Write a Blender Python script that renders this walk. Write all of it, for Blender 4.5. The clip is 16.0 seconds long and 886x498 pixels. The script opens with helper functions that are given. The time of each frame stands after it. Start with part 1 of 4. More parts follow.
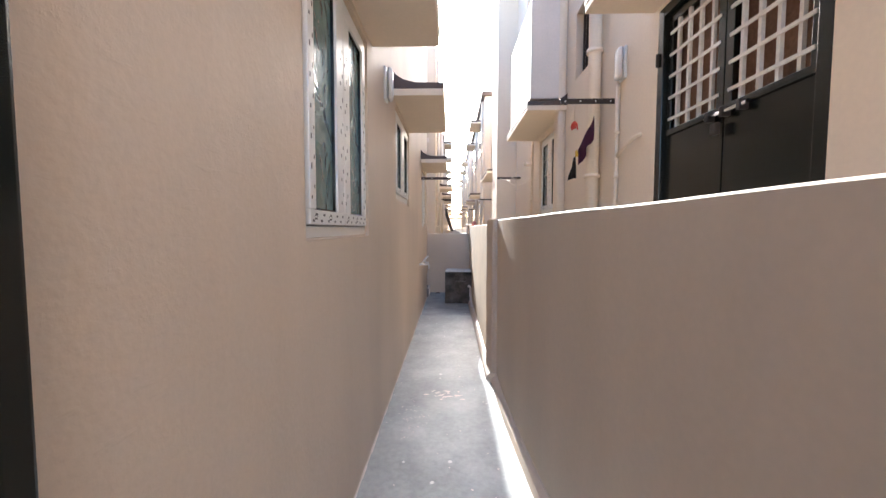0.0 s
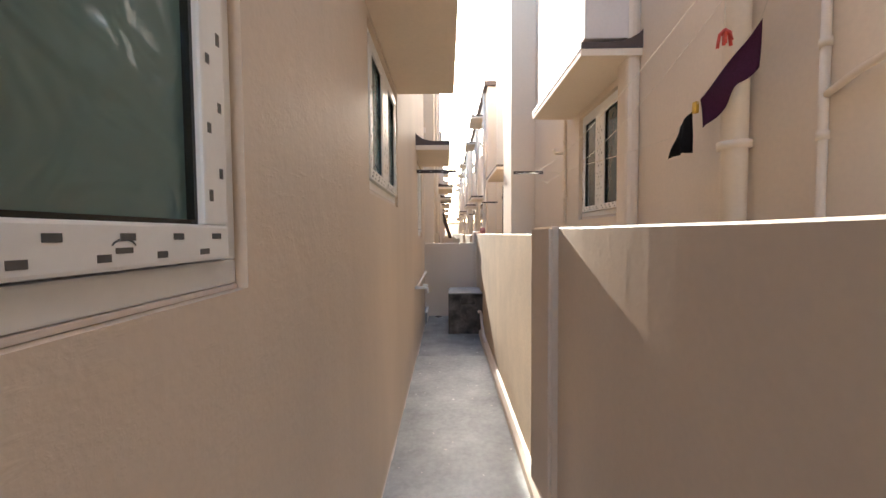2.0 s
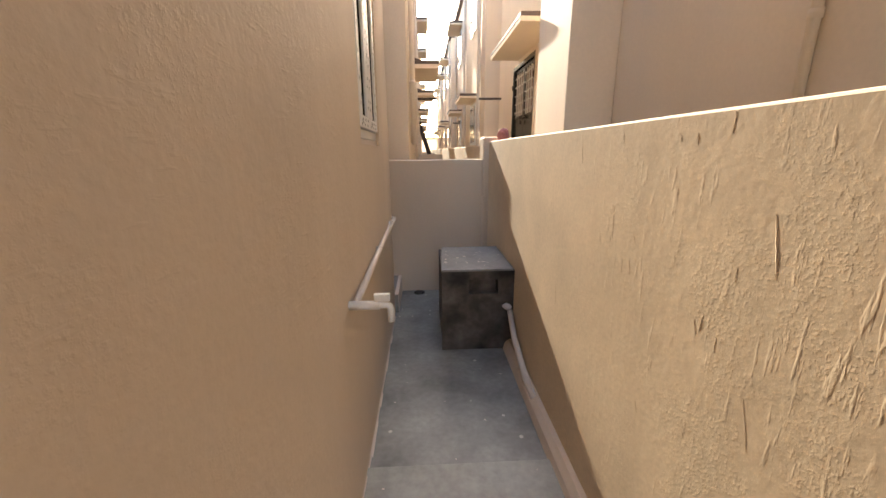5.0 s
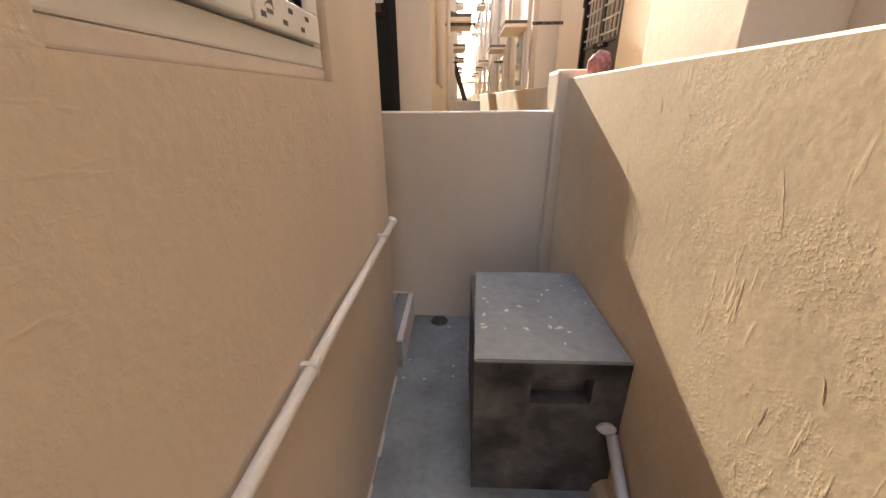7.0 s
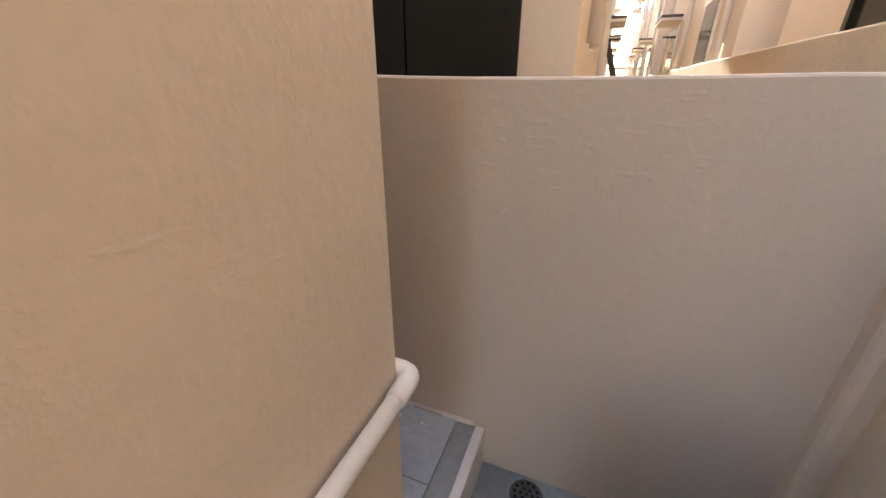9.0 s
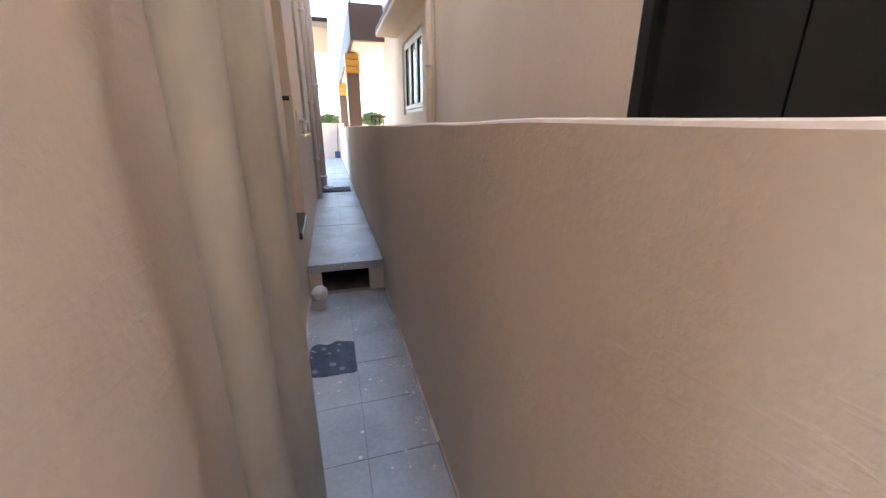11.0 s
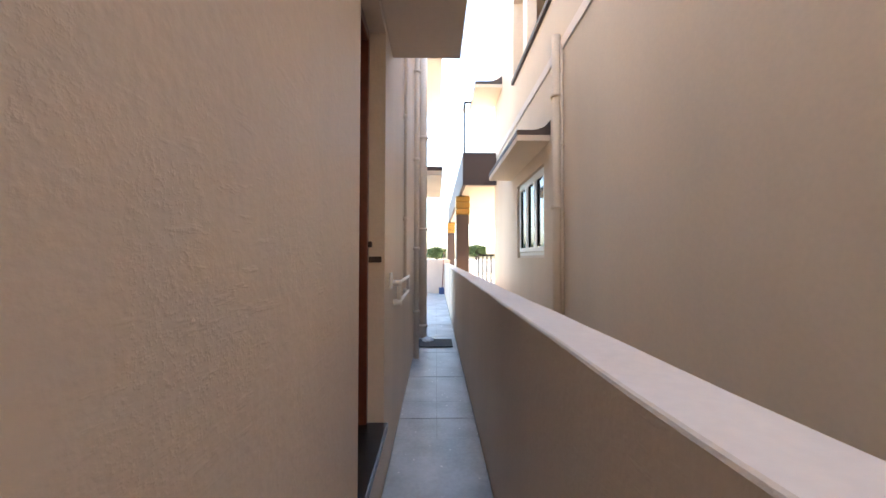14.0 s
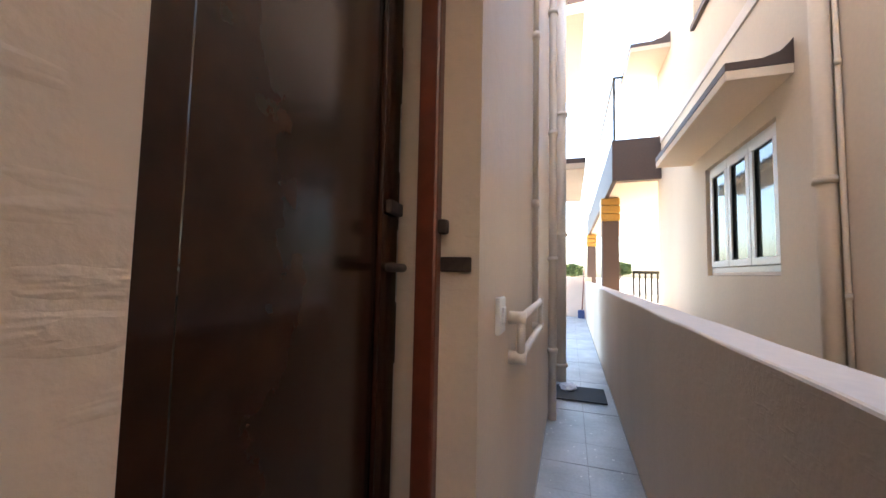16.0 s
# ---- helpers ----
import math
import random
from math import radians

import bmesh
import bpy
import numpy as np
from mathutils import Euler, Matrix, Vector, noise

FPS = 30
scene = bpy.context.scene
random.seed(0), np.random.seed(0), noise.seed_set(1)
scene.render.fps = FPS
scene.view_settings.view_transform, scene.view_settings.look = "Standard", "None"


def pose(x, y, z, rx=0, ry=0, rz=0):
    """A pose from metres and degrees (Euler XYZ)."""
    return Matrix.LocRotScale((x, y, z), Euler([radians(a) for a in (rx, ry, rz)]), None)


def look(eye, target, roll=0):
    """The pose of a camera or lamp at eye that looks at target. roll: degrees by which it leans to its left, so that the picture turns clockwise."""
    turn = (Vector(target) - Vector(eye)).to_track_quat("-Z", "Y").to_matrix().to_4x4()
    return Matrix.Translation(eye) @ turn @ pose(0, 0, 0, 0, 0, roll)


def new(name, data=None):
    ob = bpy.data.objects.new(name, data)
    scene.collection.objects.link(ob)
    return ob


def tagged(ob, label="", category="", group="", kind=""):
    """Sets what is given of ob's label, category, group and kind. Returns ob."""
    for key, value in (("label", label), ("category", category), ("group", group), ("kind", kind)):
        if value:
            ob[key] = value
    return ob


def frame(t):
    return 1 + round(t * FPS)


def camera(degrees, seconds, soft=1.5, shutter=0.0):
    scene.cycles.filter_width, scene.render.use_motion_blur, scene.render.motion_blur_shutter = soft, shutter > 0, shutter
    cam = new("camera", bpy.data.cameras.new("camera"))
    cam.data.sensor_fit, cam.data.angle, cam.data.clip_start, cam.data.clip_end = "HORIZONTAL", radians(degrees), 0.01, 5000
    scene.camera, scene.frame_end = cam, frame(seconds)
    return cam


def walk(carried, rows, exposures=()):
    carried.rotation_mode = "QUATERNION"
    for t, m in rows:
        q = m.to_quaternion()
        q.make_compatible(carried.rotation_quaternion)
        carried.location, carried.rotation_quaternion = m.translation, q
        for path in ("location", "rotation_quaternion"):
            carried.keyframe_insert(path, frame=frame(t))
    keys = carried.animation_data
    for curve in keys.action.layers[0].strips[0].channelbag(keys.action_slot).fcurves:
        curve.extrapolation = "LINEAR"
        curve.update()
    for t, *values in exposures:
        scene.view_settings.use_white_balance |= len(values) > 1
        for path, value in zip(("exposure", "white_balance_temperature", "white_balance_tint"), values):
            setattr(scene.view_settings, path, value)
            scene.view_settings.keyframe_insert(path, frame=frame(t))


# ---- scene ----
cam = camera(100.0, 16.0)
PATH = [
    (0, (0.062, 0.284, 1.445), (0.016, 2.281, 1.333), 0.1),
    (1.5, (-0.004, 1.369, 1.473), (-0.047, 3.367, 1.394), -0.2),
    (2, (-0.069, 1.868, 1.498), (-0.093, 3.867, 1.415), -0.4),
    (2.5, (-0.109, 2.415, 1.517), (-0.08, 4.412, 1.421), -0.2),
    (3, (-0.108, 2.922, 1.503), (-0.068, 4.917, 1.358), -0.1),
    (3.5, (-0.122, 3.472, 1.495), (-0.047, 5.457, 1.269), -0.3),
    (4.5, (-0.172, 4.483, 1.412), (-0.075, 6.438, 0.998), -0.5),
    (7, (-0.119, 6.377, 1.402), (-0.2, 8.226, 0.644), -0.4),
    (7.5, (-0.108, 6.674, 1.364), (-0.338, 8.508, 0.6), -0.2),
    (8, (-0.133, 6.996, 1.337), (-0.479, 8.799, 0.544), 0.2),
    (8.5, (-0.153, 7.342, 1.306), (-0.636, 9.111, 0.508), 0.5),
    (9, (-0.199, 7.631, 1.304), (-0.877, 9.331, 0.498), 0.1),
    (9.5, (-0.205, 7.835, 1.3), (-1.2, 9.39, 0.535), 0.7),
    (10.3, (-0.26, 8.1, 1.3), (-1.75, 9.25, 0.6), 0.3),
    (11.1, (-0.36, 8.3, 1.32), (-2.22, 8.75, 0.72), 0.0),
    (11.8, (-0.502, 8.364, 1.342), (-2.463, 8.432, 0.957), -0.5),
    (12, (-0.542, 8.34, 1.358), (-2.517, 8.419, 1.058), -0.2),
    (12.5, (-0.656, 8.328, 1.379), (-2.653, 8.403, 1.284), -0.5),
    (13, (-0.885, 8.314, 1.393), (-2.884, 8.386, 1.396), -0.4),
    (13.5, (-1.168, 8.306, 1.503), (-3.167, 8.36, 1.517), -0.3),
    (14, (-1.44, 8.307, 1.52), (-3.439, 8.345, 1.566), 0.1),
    (14.5, (-1.748, 8.289, 1.508), (-3.744, 8.329, 1.624), 0.0),
    (15, (-2.039, 8.283, 1.487), (-4.033, 8.245, 1.629), 0.3),
    (15.5, (-2.33, 8.248, 1.501), (-4.308, 7.979, 1.633), 0.8),
    (16, (-2.586, 8.222, 1.493), (-4.473, 7.573, 1.62), 1.2),
]
walk(cam, [(t, look(eye, aim, lean)) for t, eye, aim, lean in PATH],
     exposures=[(0, 2.75, 5420, 10), (1, 2.5, 5500, 10), (2, 2.55, 5950, 10), (3.5, 2.4, 6250, 10), (4.5, 2.5, 6650, 10), (7, 2.85, 6650, 10), (8, 3.1, 6350, 10), (9, 3.2, 6400, 10), (9.5, 3.05, 6650, 10), (10.8, 3.6, 6200, 10), (12, 4.15, 6100, 10), (13.4, 3.7, 6250, 10), (14.5, 3.32, 6250, 10), (16, 3.62, 6300, 10)])

# ---- light: low sun along the lane, open sky ----
SUN = Vector((-0.055, 1.0, 0.43))
world = bpy.data.worlds.new("sky")
scene.world = world
world.use_nodes = True
wn = world.node_tree
sky = wn.nodes.new("ShaderNodeTexSky")
sky.sky_type, sky.sun_disc = "NISHITA", False
sky.sun_elevation, sky.sun_rotation = math.asin(SUN.normalized().z), math.atan2(SUN.x, SUN.y)
sky.dust_density = 3.0
wn.nodes["Background"].inputs["Strength"].default_value = 0.15
wn.links.new(sky.outputs[0], wn.nodes["Background"].inputs[0])
sun = new("sun", bpy.data.lights.new("sun", "SUN"))
sun.data.energy, sun.data.angle, sun.data.color = 4.2, radians(0.6), (1.0, 0.9, 0.74)
sun.matrix_world = look(SUN * 30, (0, 0, 0))


# ---- materials ----
def material(name, color, rough=0.8, metal=0.0, grain=40.0, bump=0.15, vary=0.12, stain=1.3, stain_amount=0.1, coat=0.0, streak=False, relief=0.0):
    """Paint, cement, metal or wood: a base colour with stains at a large scale and grain at a small one."""
    m = bpy.data.materials.new(name)
    m.use_nodes = True
    nt = m.node_tree
    b = nt.nodes["Principled BSDF"]
    b.inputs["Roughness"].default_value, b.inputs["Metallic"].default_value = rough, metal
    b.inputs["Coat Weight"].default_value = coat
    geo = nt.nodes.new("ShaderNodeNewGeometry")
    pos = raw = geo.outputs["Position"]
    if streak:
        mp = nt.nodes.new("ShaderNodeMapping")
        mp.inputs["Scale"].default_value = (1, 1, 0.22)
        nt.links.new(pos, mp.inputs[0])
        pos = mp.outputs[0]

    def noise_at(scale, detail, pos=pos):
        n = nt.nodes.new("ShaderNodeTexNoise")
        n.inputs["Scale"].default_value, n.inputs["Detail"].default_value = scale, detail
        nt.links.new(pos, n.inputs["Vector"])
        return n.outputs["Fac"]

    def scaled(value, amount):
        n = nt.nodes.new("ShaderNodeMapRange")
        n.inputs["From Min"].default_value, n.inputs["From Max"].default_value = 0.3, 0.7
        n.inputs["To Min"].default_value, n.inputs["To Max"].default_value = 1 - amount, 1 + amount * 0.6
        nt.links.new(value, n.inputs[0])
        return n.outputs[0]

    def times(a, c):
        n = nt.nodes.new("ShaderNodeMath")
        n.operation = "MULTIPLY"
        nt.links.new(a, n.inputs[0]), nt.links.new(c, n.inputs[1])
        return n.outputs[0]

    fine = noise_at(grain, 6, raw)
    f = times(scaled(noise_at(stain, 5), stain_amount), scaled(fine, vary))
    mul = nt.nodes.new("ShaderNodeVectorMath")
    mul.operation = "SCALE"
    mul.inputs[0].default_value = color
    nt.links.new(f, mul.inputs["Scale"])
    nt.links.new(mul.outputs[0], b.inputs["Base Color"])
    bp = nt.nodes.new("ShaderNodeBump")
    bp.inputs["Strength"].default_value, bp.inputs["Distance"].default_value = bump, 0.01
    nt.links.new(noise_at(grain, 5, raw), bp.inputs["Height"])
    last = bp
    if relief:
        b2 = nt.nodes.new("ShaderNodeBump")
        b2.inputs["Strength"].default_value, b2.inputs["Distance"].default_value = relief, 0.02
        nt.links.new(noise_at(13, 5, raw), b2.inputs["Height"])
        nt.links.new(bp.outputs[0], b2.inputs["Normal"])
        last = b2
    nt.links.new(last.outputs[0], b.inputs["Normal"])
    return m


def spotted(m, color, scale, size):
    """Paint drops and cement spatter laid over a material."""
    nt = m.node_tree
    b = nt.nodes["Principled BSDF"]
    old = b.inputs["Base Color"].links[0].from_socket
    geo = nt.nodes.new("ShaderNodeNewGeometry")
    bend = nt.nodes.new("ShaderNodeTexNoise")
    bend.inputs["Scale"].default_value = 14
    v = nt.nodes.new("ShaderNodeTexVoronoi")
    v.inputs["Scale"].default_value = scale
    nt.links.new(geo.outputs["Position"], v.inputs["Vector"])
    nt.links.new(geo.outputs["Position"], bend.inputs["Vector"])
    cut = nt.nodes.new("ShaderNodeMath")
    cut.operation = "MULTIPLY"
    nt.links.new(bend.outputs["Fac"], cut.inputs[0])
    cut.inputs[1].default_value = size
    less = nt.nodes.new("ShaderNodeMath")
    less.operation = "LESS_THAN"
    nt.links.new(v.outputs["Distance"], less.inputs[0])
    nt.links.new(cut.outputs[0], less.inputs[1])
    mix = nt.nodes.new("ShaderNodeMix")
    mix.data_type = "RGBA"
    nt.links.new(less.outputs[0], mix.inputs["Factor"])
    nt.links.new(old, mix.inputs["A"])
    mix.inputs["B"].default_value = (*color, 1)
    nt.links.new(mix.outputs["Result"], b.inputs["Base Color"])
    return m


PLASTER = material("beige_plaster_paint", (0.66, 0.548, 0.435), 0.62, grain=42, bump=0.05, vary=0.025, stain=1.6, stain_amount=0.09, streak=True, relief=0.022)
HOUSE = material("beige_house_plaster", (0.66, 0.548, 0.435), 0.6, grain=60, bump=0.12, vary=0.03, stain=1.6, stain_amount=0.1, streak=True, relief=0.14)
ROUGH = material("rough_beige_plaster", (0.66, 0.52, 0.36), 0.85, grain=55, bump=0.035, vary=0.07, stain=2.2, stain_amount=0.14, relief=0.03)
NEIGHBOUR = material("cream_plaster_paint", (0.79, 0.665, 0.525), 0.75, grain=45, bump=0.06, vary=0.03, stain=0.8, stain_amount=0.1, streak=True, relief=0.05)
REARWALL = material("warm_cream_plaster_paint", (0.67, 0.555, 0.425), 0.75, grain=45, bump=0.06, vary=0.03, stain=0.8, stain_amount=0.12, streak=True, relief=0.05)


def trowelled(m, strength, stretch):
    """Drawn-out trowel marks and grit in patches, as fine relief over a plaster."""
    nt = m.node_tree
    b = nt.nodes["Principled BSDF"]
    old = b.inputs["Normal"].links[0].from_socket
    geo = nt.nodes.new("ShaderNodeNewGeometry")
    mp = nt.nodes.new("ShaderNodeMapping")
    mp.inputs["Rotation"].default_value = (0.12, 0, 0)
    mp.inputs["Scale"].default_value = stretch
    nt.links.new(geo.outputs["Position"], mp.inputs[0])
    heights = []
    for scale, source, low, high in ((1.0, mp.outputs[0], 0.6, 0.7), (150.0, geo.outputs["Position"], 0.5, 0.75)):
        n = nt.nodes.new("ShaderNodeTexNoise")
        n.inputs["Scale"].default_value, n.inputs["Detail"].default_value = scale, 3
        nt.links.new(source, n.inputs["Vector"])
        r = nt.nodes.new("ShaderNodeMapRange")
        r.inputs["From Min"].default_value, r.inputs["From Max"].default_value = low, high
        nt.links.new(n.outputs["Fac"], r.inputs[0])
        patch = nt.nodes.new("ShaderNodeTexNoise")
        patch.inputs["Scale"].default_value, patch.inputs["Detail"].default_value = 3.2 + scale * 0.01, 3
        nt.links.new(geo.outputs["Position"], patch.inputs["Vector"])
        pr = nt.nodes.new("ShaderNodeMapRange")
        pr.inputs["From Min"].default_value, pr.inputs["From Max"].default_value = 0.46, 0.62
        nt.links.new(patch.outputs["Fac"], pr.inputs[0])
        mul = nt.nodes.new("ShaderNodeMath")
        mul.operation = "MULTIPLY"
        nt.links.new(r.outputs[0], mul.inputs[0])
        nt.links.new(pr.outputs[0], mul.inputs[1])
        heights.append(mul.outputs[0])
    add = nt.nodes.new("ShaderNodeMath")
    add.operation = "ADD"
    nt.links.new(heights[0], add.inputs[0])
    nt.links.new(heights[1], add.inputs[1])
    bp = nt.nodes.new("ShaderNodeBump")
    bp.inputs["Strength"].default_value, bp.inputs["Distance"].default_value = strength, 0.004
    nt.links.new(add.outputs[0], bp.inputs["Height"])
    nt.links.new(old, bp.inputs["Normal"])
    nt.links.new(bp.outputs[0], b.inputs["Normal"])
    return m


trowelled(ROUGH, 0.1, (30, 62, 11))
trowelled(HOUSE, 0.17, (14, 14, 60))
PALE = material("pale_pink_paint", (0.72, 0.63, 0.56), 0.7, grain=40, bump=0.12, vary=0.04, stain=2, stain_amount=0.08)
CEMENT = spotted(material("grey_cement_floor", (0.37, 0.375, 0.35), 0.5, grain=30, bump=0.12, vary=0.14, stain=2.4, stain_amount=0.3), (0.66, 0.64, 0.6), 6, 0.15)
DAMPCEM = spotted(material("damp_grey_cement", (0.27, 0.275, 0.265), 0.45, grain=30, bump=0.12, vary=0.14, stain=3.4, stain_amount=0.35), (0.6, 0.58, 0.55), 7, 0.15)
TANKTOP = spotted(material("cement_render", (0.3, 0.3, 0.29), 0.6, grain=30, bump=0.2, vary=0.12, stain=3.0, stain_amount=0.3), (0.72, 0.7, 0.66), 6, 0.16)
DARKCEM = material("dark_cement", (0.1, 0.086, 0.074), 0.7, grain=22, bump=0.35, vary=0.3, stain=6, stain_amount=0.8, relief=0.2)
TILE = spotted(material("grey_floor_tile", (0.42, 0.425, 0.42), 0.42, grain=50, bump=0.06, vary=0.1, stain=4, stain_amount=0.24), (0.7, 0.68, 0.64), 16, 0.2)
GROUT = material("tile_grout", (0.3, 0.29, 0.27), 0.9)
BITUMEN = spotted(material("dark_blue_stain", (0.035, 0.045, 0.07), 0.5, grain=30, vary=0.4, stain=12, stain_amount=0.5), (0.2, 0.21, 0.24), 19, 0.5)
UPVC = material("white_plastic", (0.8, 0.79, 0.77), 0.35, grain=80, bump=0.02, vary=0.02, stain_amount=0.04)
PRINT = material("grey_film_print", (0.09, 0.085, 0.08), 0.6)
GREYPIPE = material("greyish_painted_pipe", (0.68, 0.655, 0.6), 0.5, grain=30, bump=0.04, vary=0.03, stain=9, stain_amount=0.26, streak=True)
PIPE = material("painted_pipe", (0.71, 0.63, 0.55), 0.45, grain=40, bump=0.04, vary=0.03, stain=3, stain_amount=0.07)
WPIPE = material("white_pipe", (0.76, 0.7, 0.64), 0.4, grain=50, bump=0.04, vary=0.04)
BROWN = material("dark_brown_paint", (0.085, 0.055, 0.045), 0.6, grain=40, bump=0.1, vary=0.1)
STEEL = material("black_gloss_steel", (0.012, 0.014, 0.012), 0.22, grain=60, bump=0.02, vary=0.1)
IRON = material("rusty_dark_iron", (0.05, 0.035, 0.028), 0.65, metal=0.3, grain=60, vary=0.3)
BARS = material("white_bar_paint", (0.75, 0.72, 0.68), 0.45)
WOOD = material("varnished_brown_door", (0.036, 0.013, 0.006), 0.16, grain=18, bump=0.03, vary=0.25, stain=3, stain_amount=0.25, coat=0.05, streak=True)
WOOD.node_tree.nodes["Principled BSDF"].inputs["Specular IOR Level"].default_value = 0.3
REDWOOD = material("red_brown_frame", (0.16, 0.035, 0.016), 0.3, grain=25, bump=0.04, vary=0.2, coat=0.3, streak=True)
GRANITE = material("black_granite", (0.02, 0.02, 0.022), 0.2, grain=120, vary=0.5)
GOLD = material("gold_paint", (0.5, 0.28, 0.06), 0.4, metal=0.3)
ROPE = material("rope", (0.75, 0.66, 0.52), 0.9)
PURPLE = material("purple_cloth", (0.1, 0.02, 0.07), 0.95, grain=120, vary=0.2)
PINKCLOTH = material("faded_pink_cloth", (0.42, 0.17, 0.17), 0.95, grain=70, bump=0.3, vary=0.35, stain=25, stain_amount=0.3)
BLACKCLOTH = material("black_cloth", (0.012, 0.01, 0.012), 0.95, grain=120)
REDPLASTIC = material("red_peg", (0.6, 0.07, 0.04), 0.45)
YELLOW = material("yellow_peg", (0.7, 0.42, 0.04), 0.45)
RUBBER = material("dark_grey_mat", (0.05, 0.055, 0.06), 0.85, grain=140, vary=0.3)
BLUE = material("blue_bristle", (0.05, 0.08, 0.2), 0.8)
CLOTH = material("white_rag", (0.75, 0.75, 0.76), 0.95)
CHROME = material("chrome", (0.7, 0.68, 0.65), 0.2, metal=1.0)
EARTH = material("dry_earth", (0.33, 0.28, 0.22), 0.95, grain=6, vary=0.2, stain=0.15, stain_amount=0.25)
LEAF = material("foliage", (0.07, 0.1, 0.03), 0.7, grain=20, vary=0.4)
# indoor shade put into the colour, for rooms behind openings
UNLITROOM = material("unlit_interior_tone", (0.12, 0.1, 0.085), 0.9)
CURTAIN = material("brown_curtain", (0.22, 0.12, 0.08), 0.95, grain=60, vary=0.2)
WALLTILE = material("white_wall_tile", (0.62, 0.58, 0.54), 0.15, grain=60, bump=0.01, vary=0.03)
DARKTILE = material("dark_border_tile", (0.05, 0.05, 0.055), 0.15, grain=60, vary=0.2)
LAMPWHITE = material("opal_lamp_cover", (0.85, 0.84, 0.82), 0.25, grain=90, bump=0.0, vary=0.01)


def pane_material(name, tint, rough, wave):
    m = bpy.data.materials.new(name)
    m.use_nodes = True
    nt = m.node_tree
    b = nt.nodes["Principled BSDF"]
    b.inputs["Base Color"].default_value = (*tint, 1)
    b.inputs["Roughness"].default_value = rough
    b.inputs["Specular IOR Level"].default_value = 0.9
    n = nt.nodes.new("ShaderNodeTexNoise")
    n.inputs["Scale"].default_value, n.inputs["Detail"].default_value, n.inputs["Distortion"].default_value = 7, 2, 1.5
    geo = nt.nodes.new("ShaderNodeNewGeometry")
    nt.links.new(geo.outputs["Position"], n.inputs["Vector"])
    bp = nt.nodes.new("ShaderNodeBump")
    bp.inputs["Strength"].default_value, bp.inputs["Distance"].default_value = wave, 0.02
    nt.links.new(n.outputs["Fac"], bp.inputs["Height"])
    nt.links.new(bp.outputs[0], b.inputs["Normal"])
    return m


GLASS = pane_material("tinted_glass", (0.05, 0.08, 0.08), 0.06, 0.05)
# film-wrapped panes; pale green base includes painted-in sky reflection
FILM = pane_material("film_glass_with_sky_tint", (0.12, 0.2, 0.185), 0.16, 0.8)


# ---- building helpers ----
def link(name, bm, mat, parent=None, smooth=False):
    me = bpy.data.meshes.new(name)
    bmesh.ops.recalc_face_normals(bm, faces=bm.faces)
    bm.to_mesh(me)
    bm.free()
    me.materials.append(mat)
    if smooth:
        me.polygons.foreach_set("use_smooth", [True] * len(me.polygons))
    ob = new(name, me)
    if parent is not None:
        ob.parent = parent
    return ob


def part(name, bm, mat, parent, label="", smooth=False):
    return tagged(link(name, bm, mat, parent, smooth), label)


def structure(name, bm, mat, label=""):
    return tagged(link(name, bm, mat), label, kind="structure")


def thing(name, label, category, group=""):
    return tagged(new(name), label, category, group)


def add_box(bm, a, b, bevel=0.0):
    """A box between two corners, its edges rounded by bevel."""
    made = bmesh.ops.create_cube(bm, size=1)["verts"]
    for v in made:
        v.co = Vector([(a[k] + b[k]) / 2 + v.co[k] * (b[k] - a[k]) for k in range(3)])
    if bevel:
        edges = list({e for v in made for e in v.link_edges})
        bmesh.ops.bevel(bm, geom=edges, offset=bevel, segments=2, affect="EDGES", profile=0.6)
    return bm


def solid(a, b, bevel=0.0):
    return add_box(bmesh.new(), a, b, bevel)


def add_tube(bm, points, radius, sides=14):
    """A round tube along points, with closed ends."""
    pts = [Vector(p) for p in points]
    rings = []
    for k, p in enumerate(pts):
        way = (pts[min(k + 1, len(pts) - 1)] - pts[max(k - 1, 0)]).normalized()
        side = way.orthogonal() if abs(way.z) > 0.9 else way.cross(Vector((0, 0, 1)))
        if abs(way.z) > 0.9:
            side = Vector((1, 0, 0)) - way * way.x
        side.normalize()
        up = side.cross(way)
        rings.append([bm.verts.new(p + radius * (math.cos(a) * side + math.sin(a) * up))
                      for a in [math.tau * j / sides for j in range(sides)]])
    for r, q in zip(rings, rings[1:]):
        for j in range(sides):
            bm.faces.new((r[j], r[(j + 1) % sides], q[(j + 1) % sides], q[j]))
    bm.faces.new(rings[0])
    bm.faces.new(rings[-1][::-1])
    return bm


def tube(points, radius, sides=14):
    return add_tube(bmesh.new(), points, radius, sides)


def bend(a, corner, b, radius, steps=6):
    """Points from a to b round a rounded corner."""
    a, c, b = Vector(a), Vector(corner), Vector(b)
    p, q = c + (a - c).normalized() * radius, c + (b - c).normalized() * radius
    return [a] + [(1 - u) ** 2 * p + 2 * u * (1 - u) * c + u * u * q for u in [k / steps for k in range(steps + 1)]] + [b]


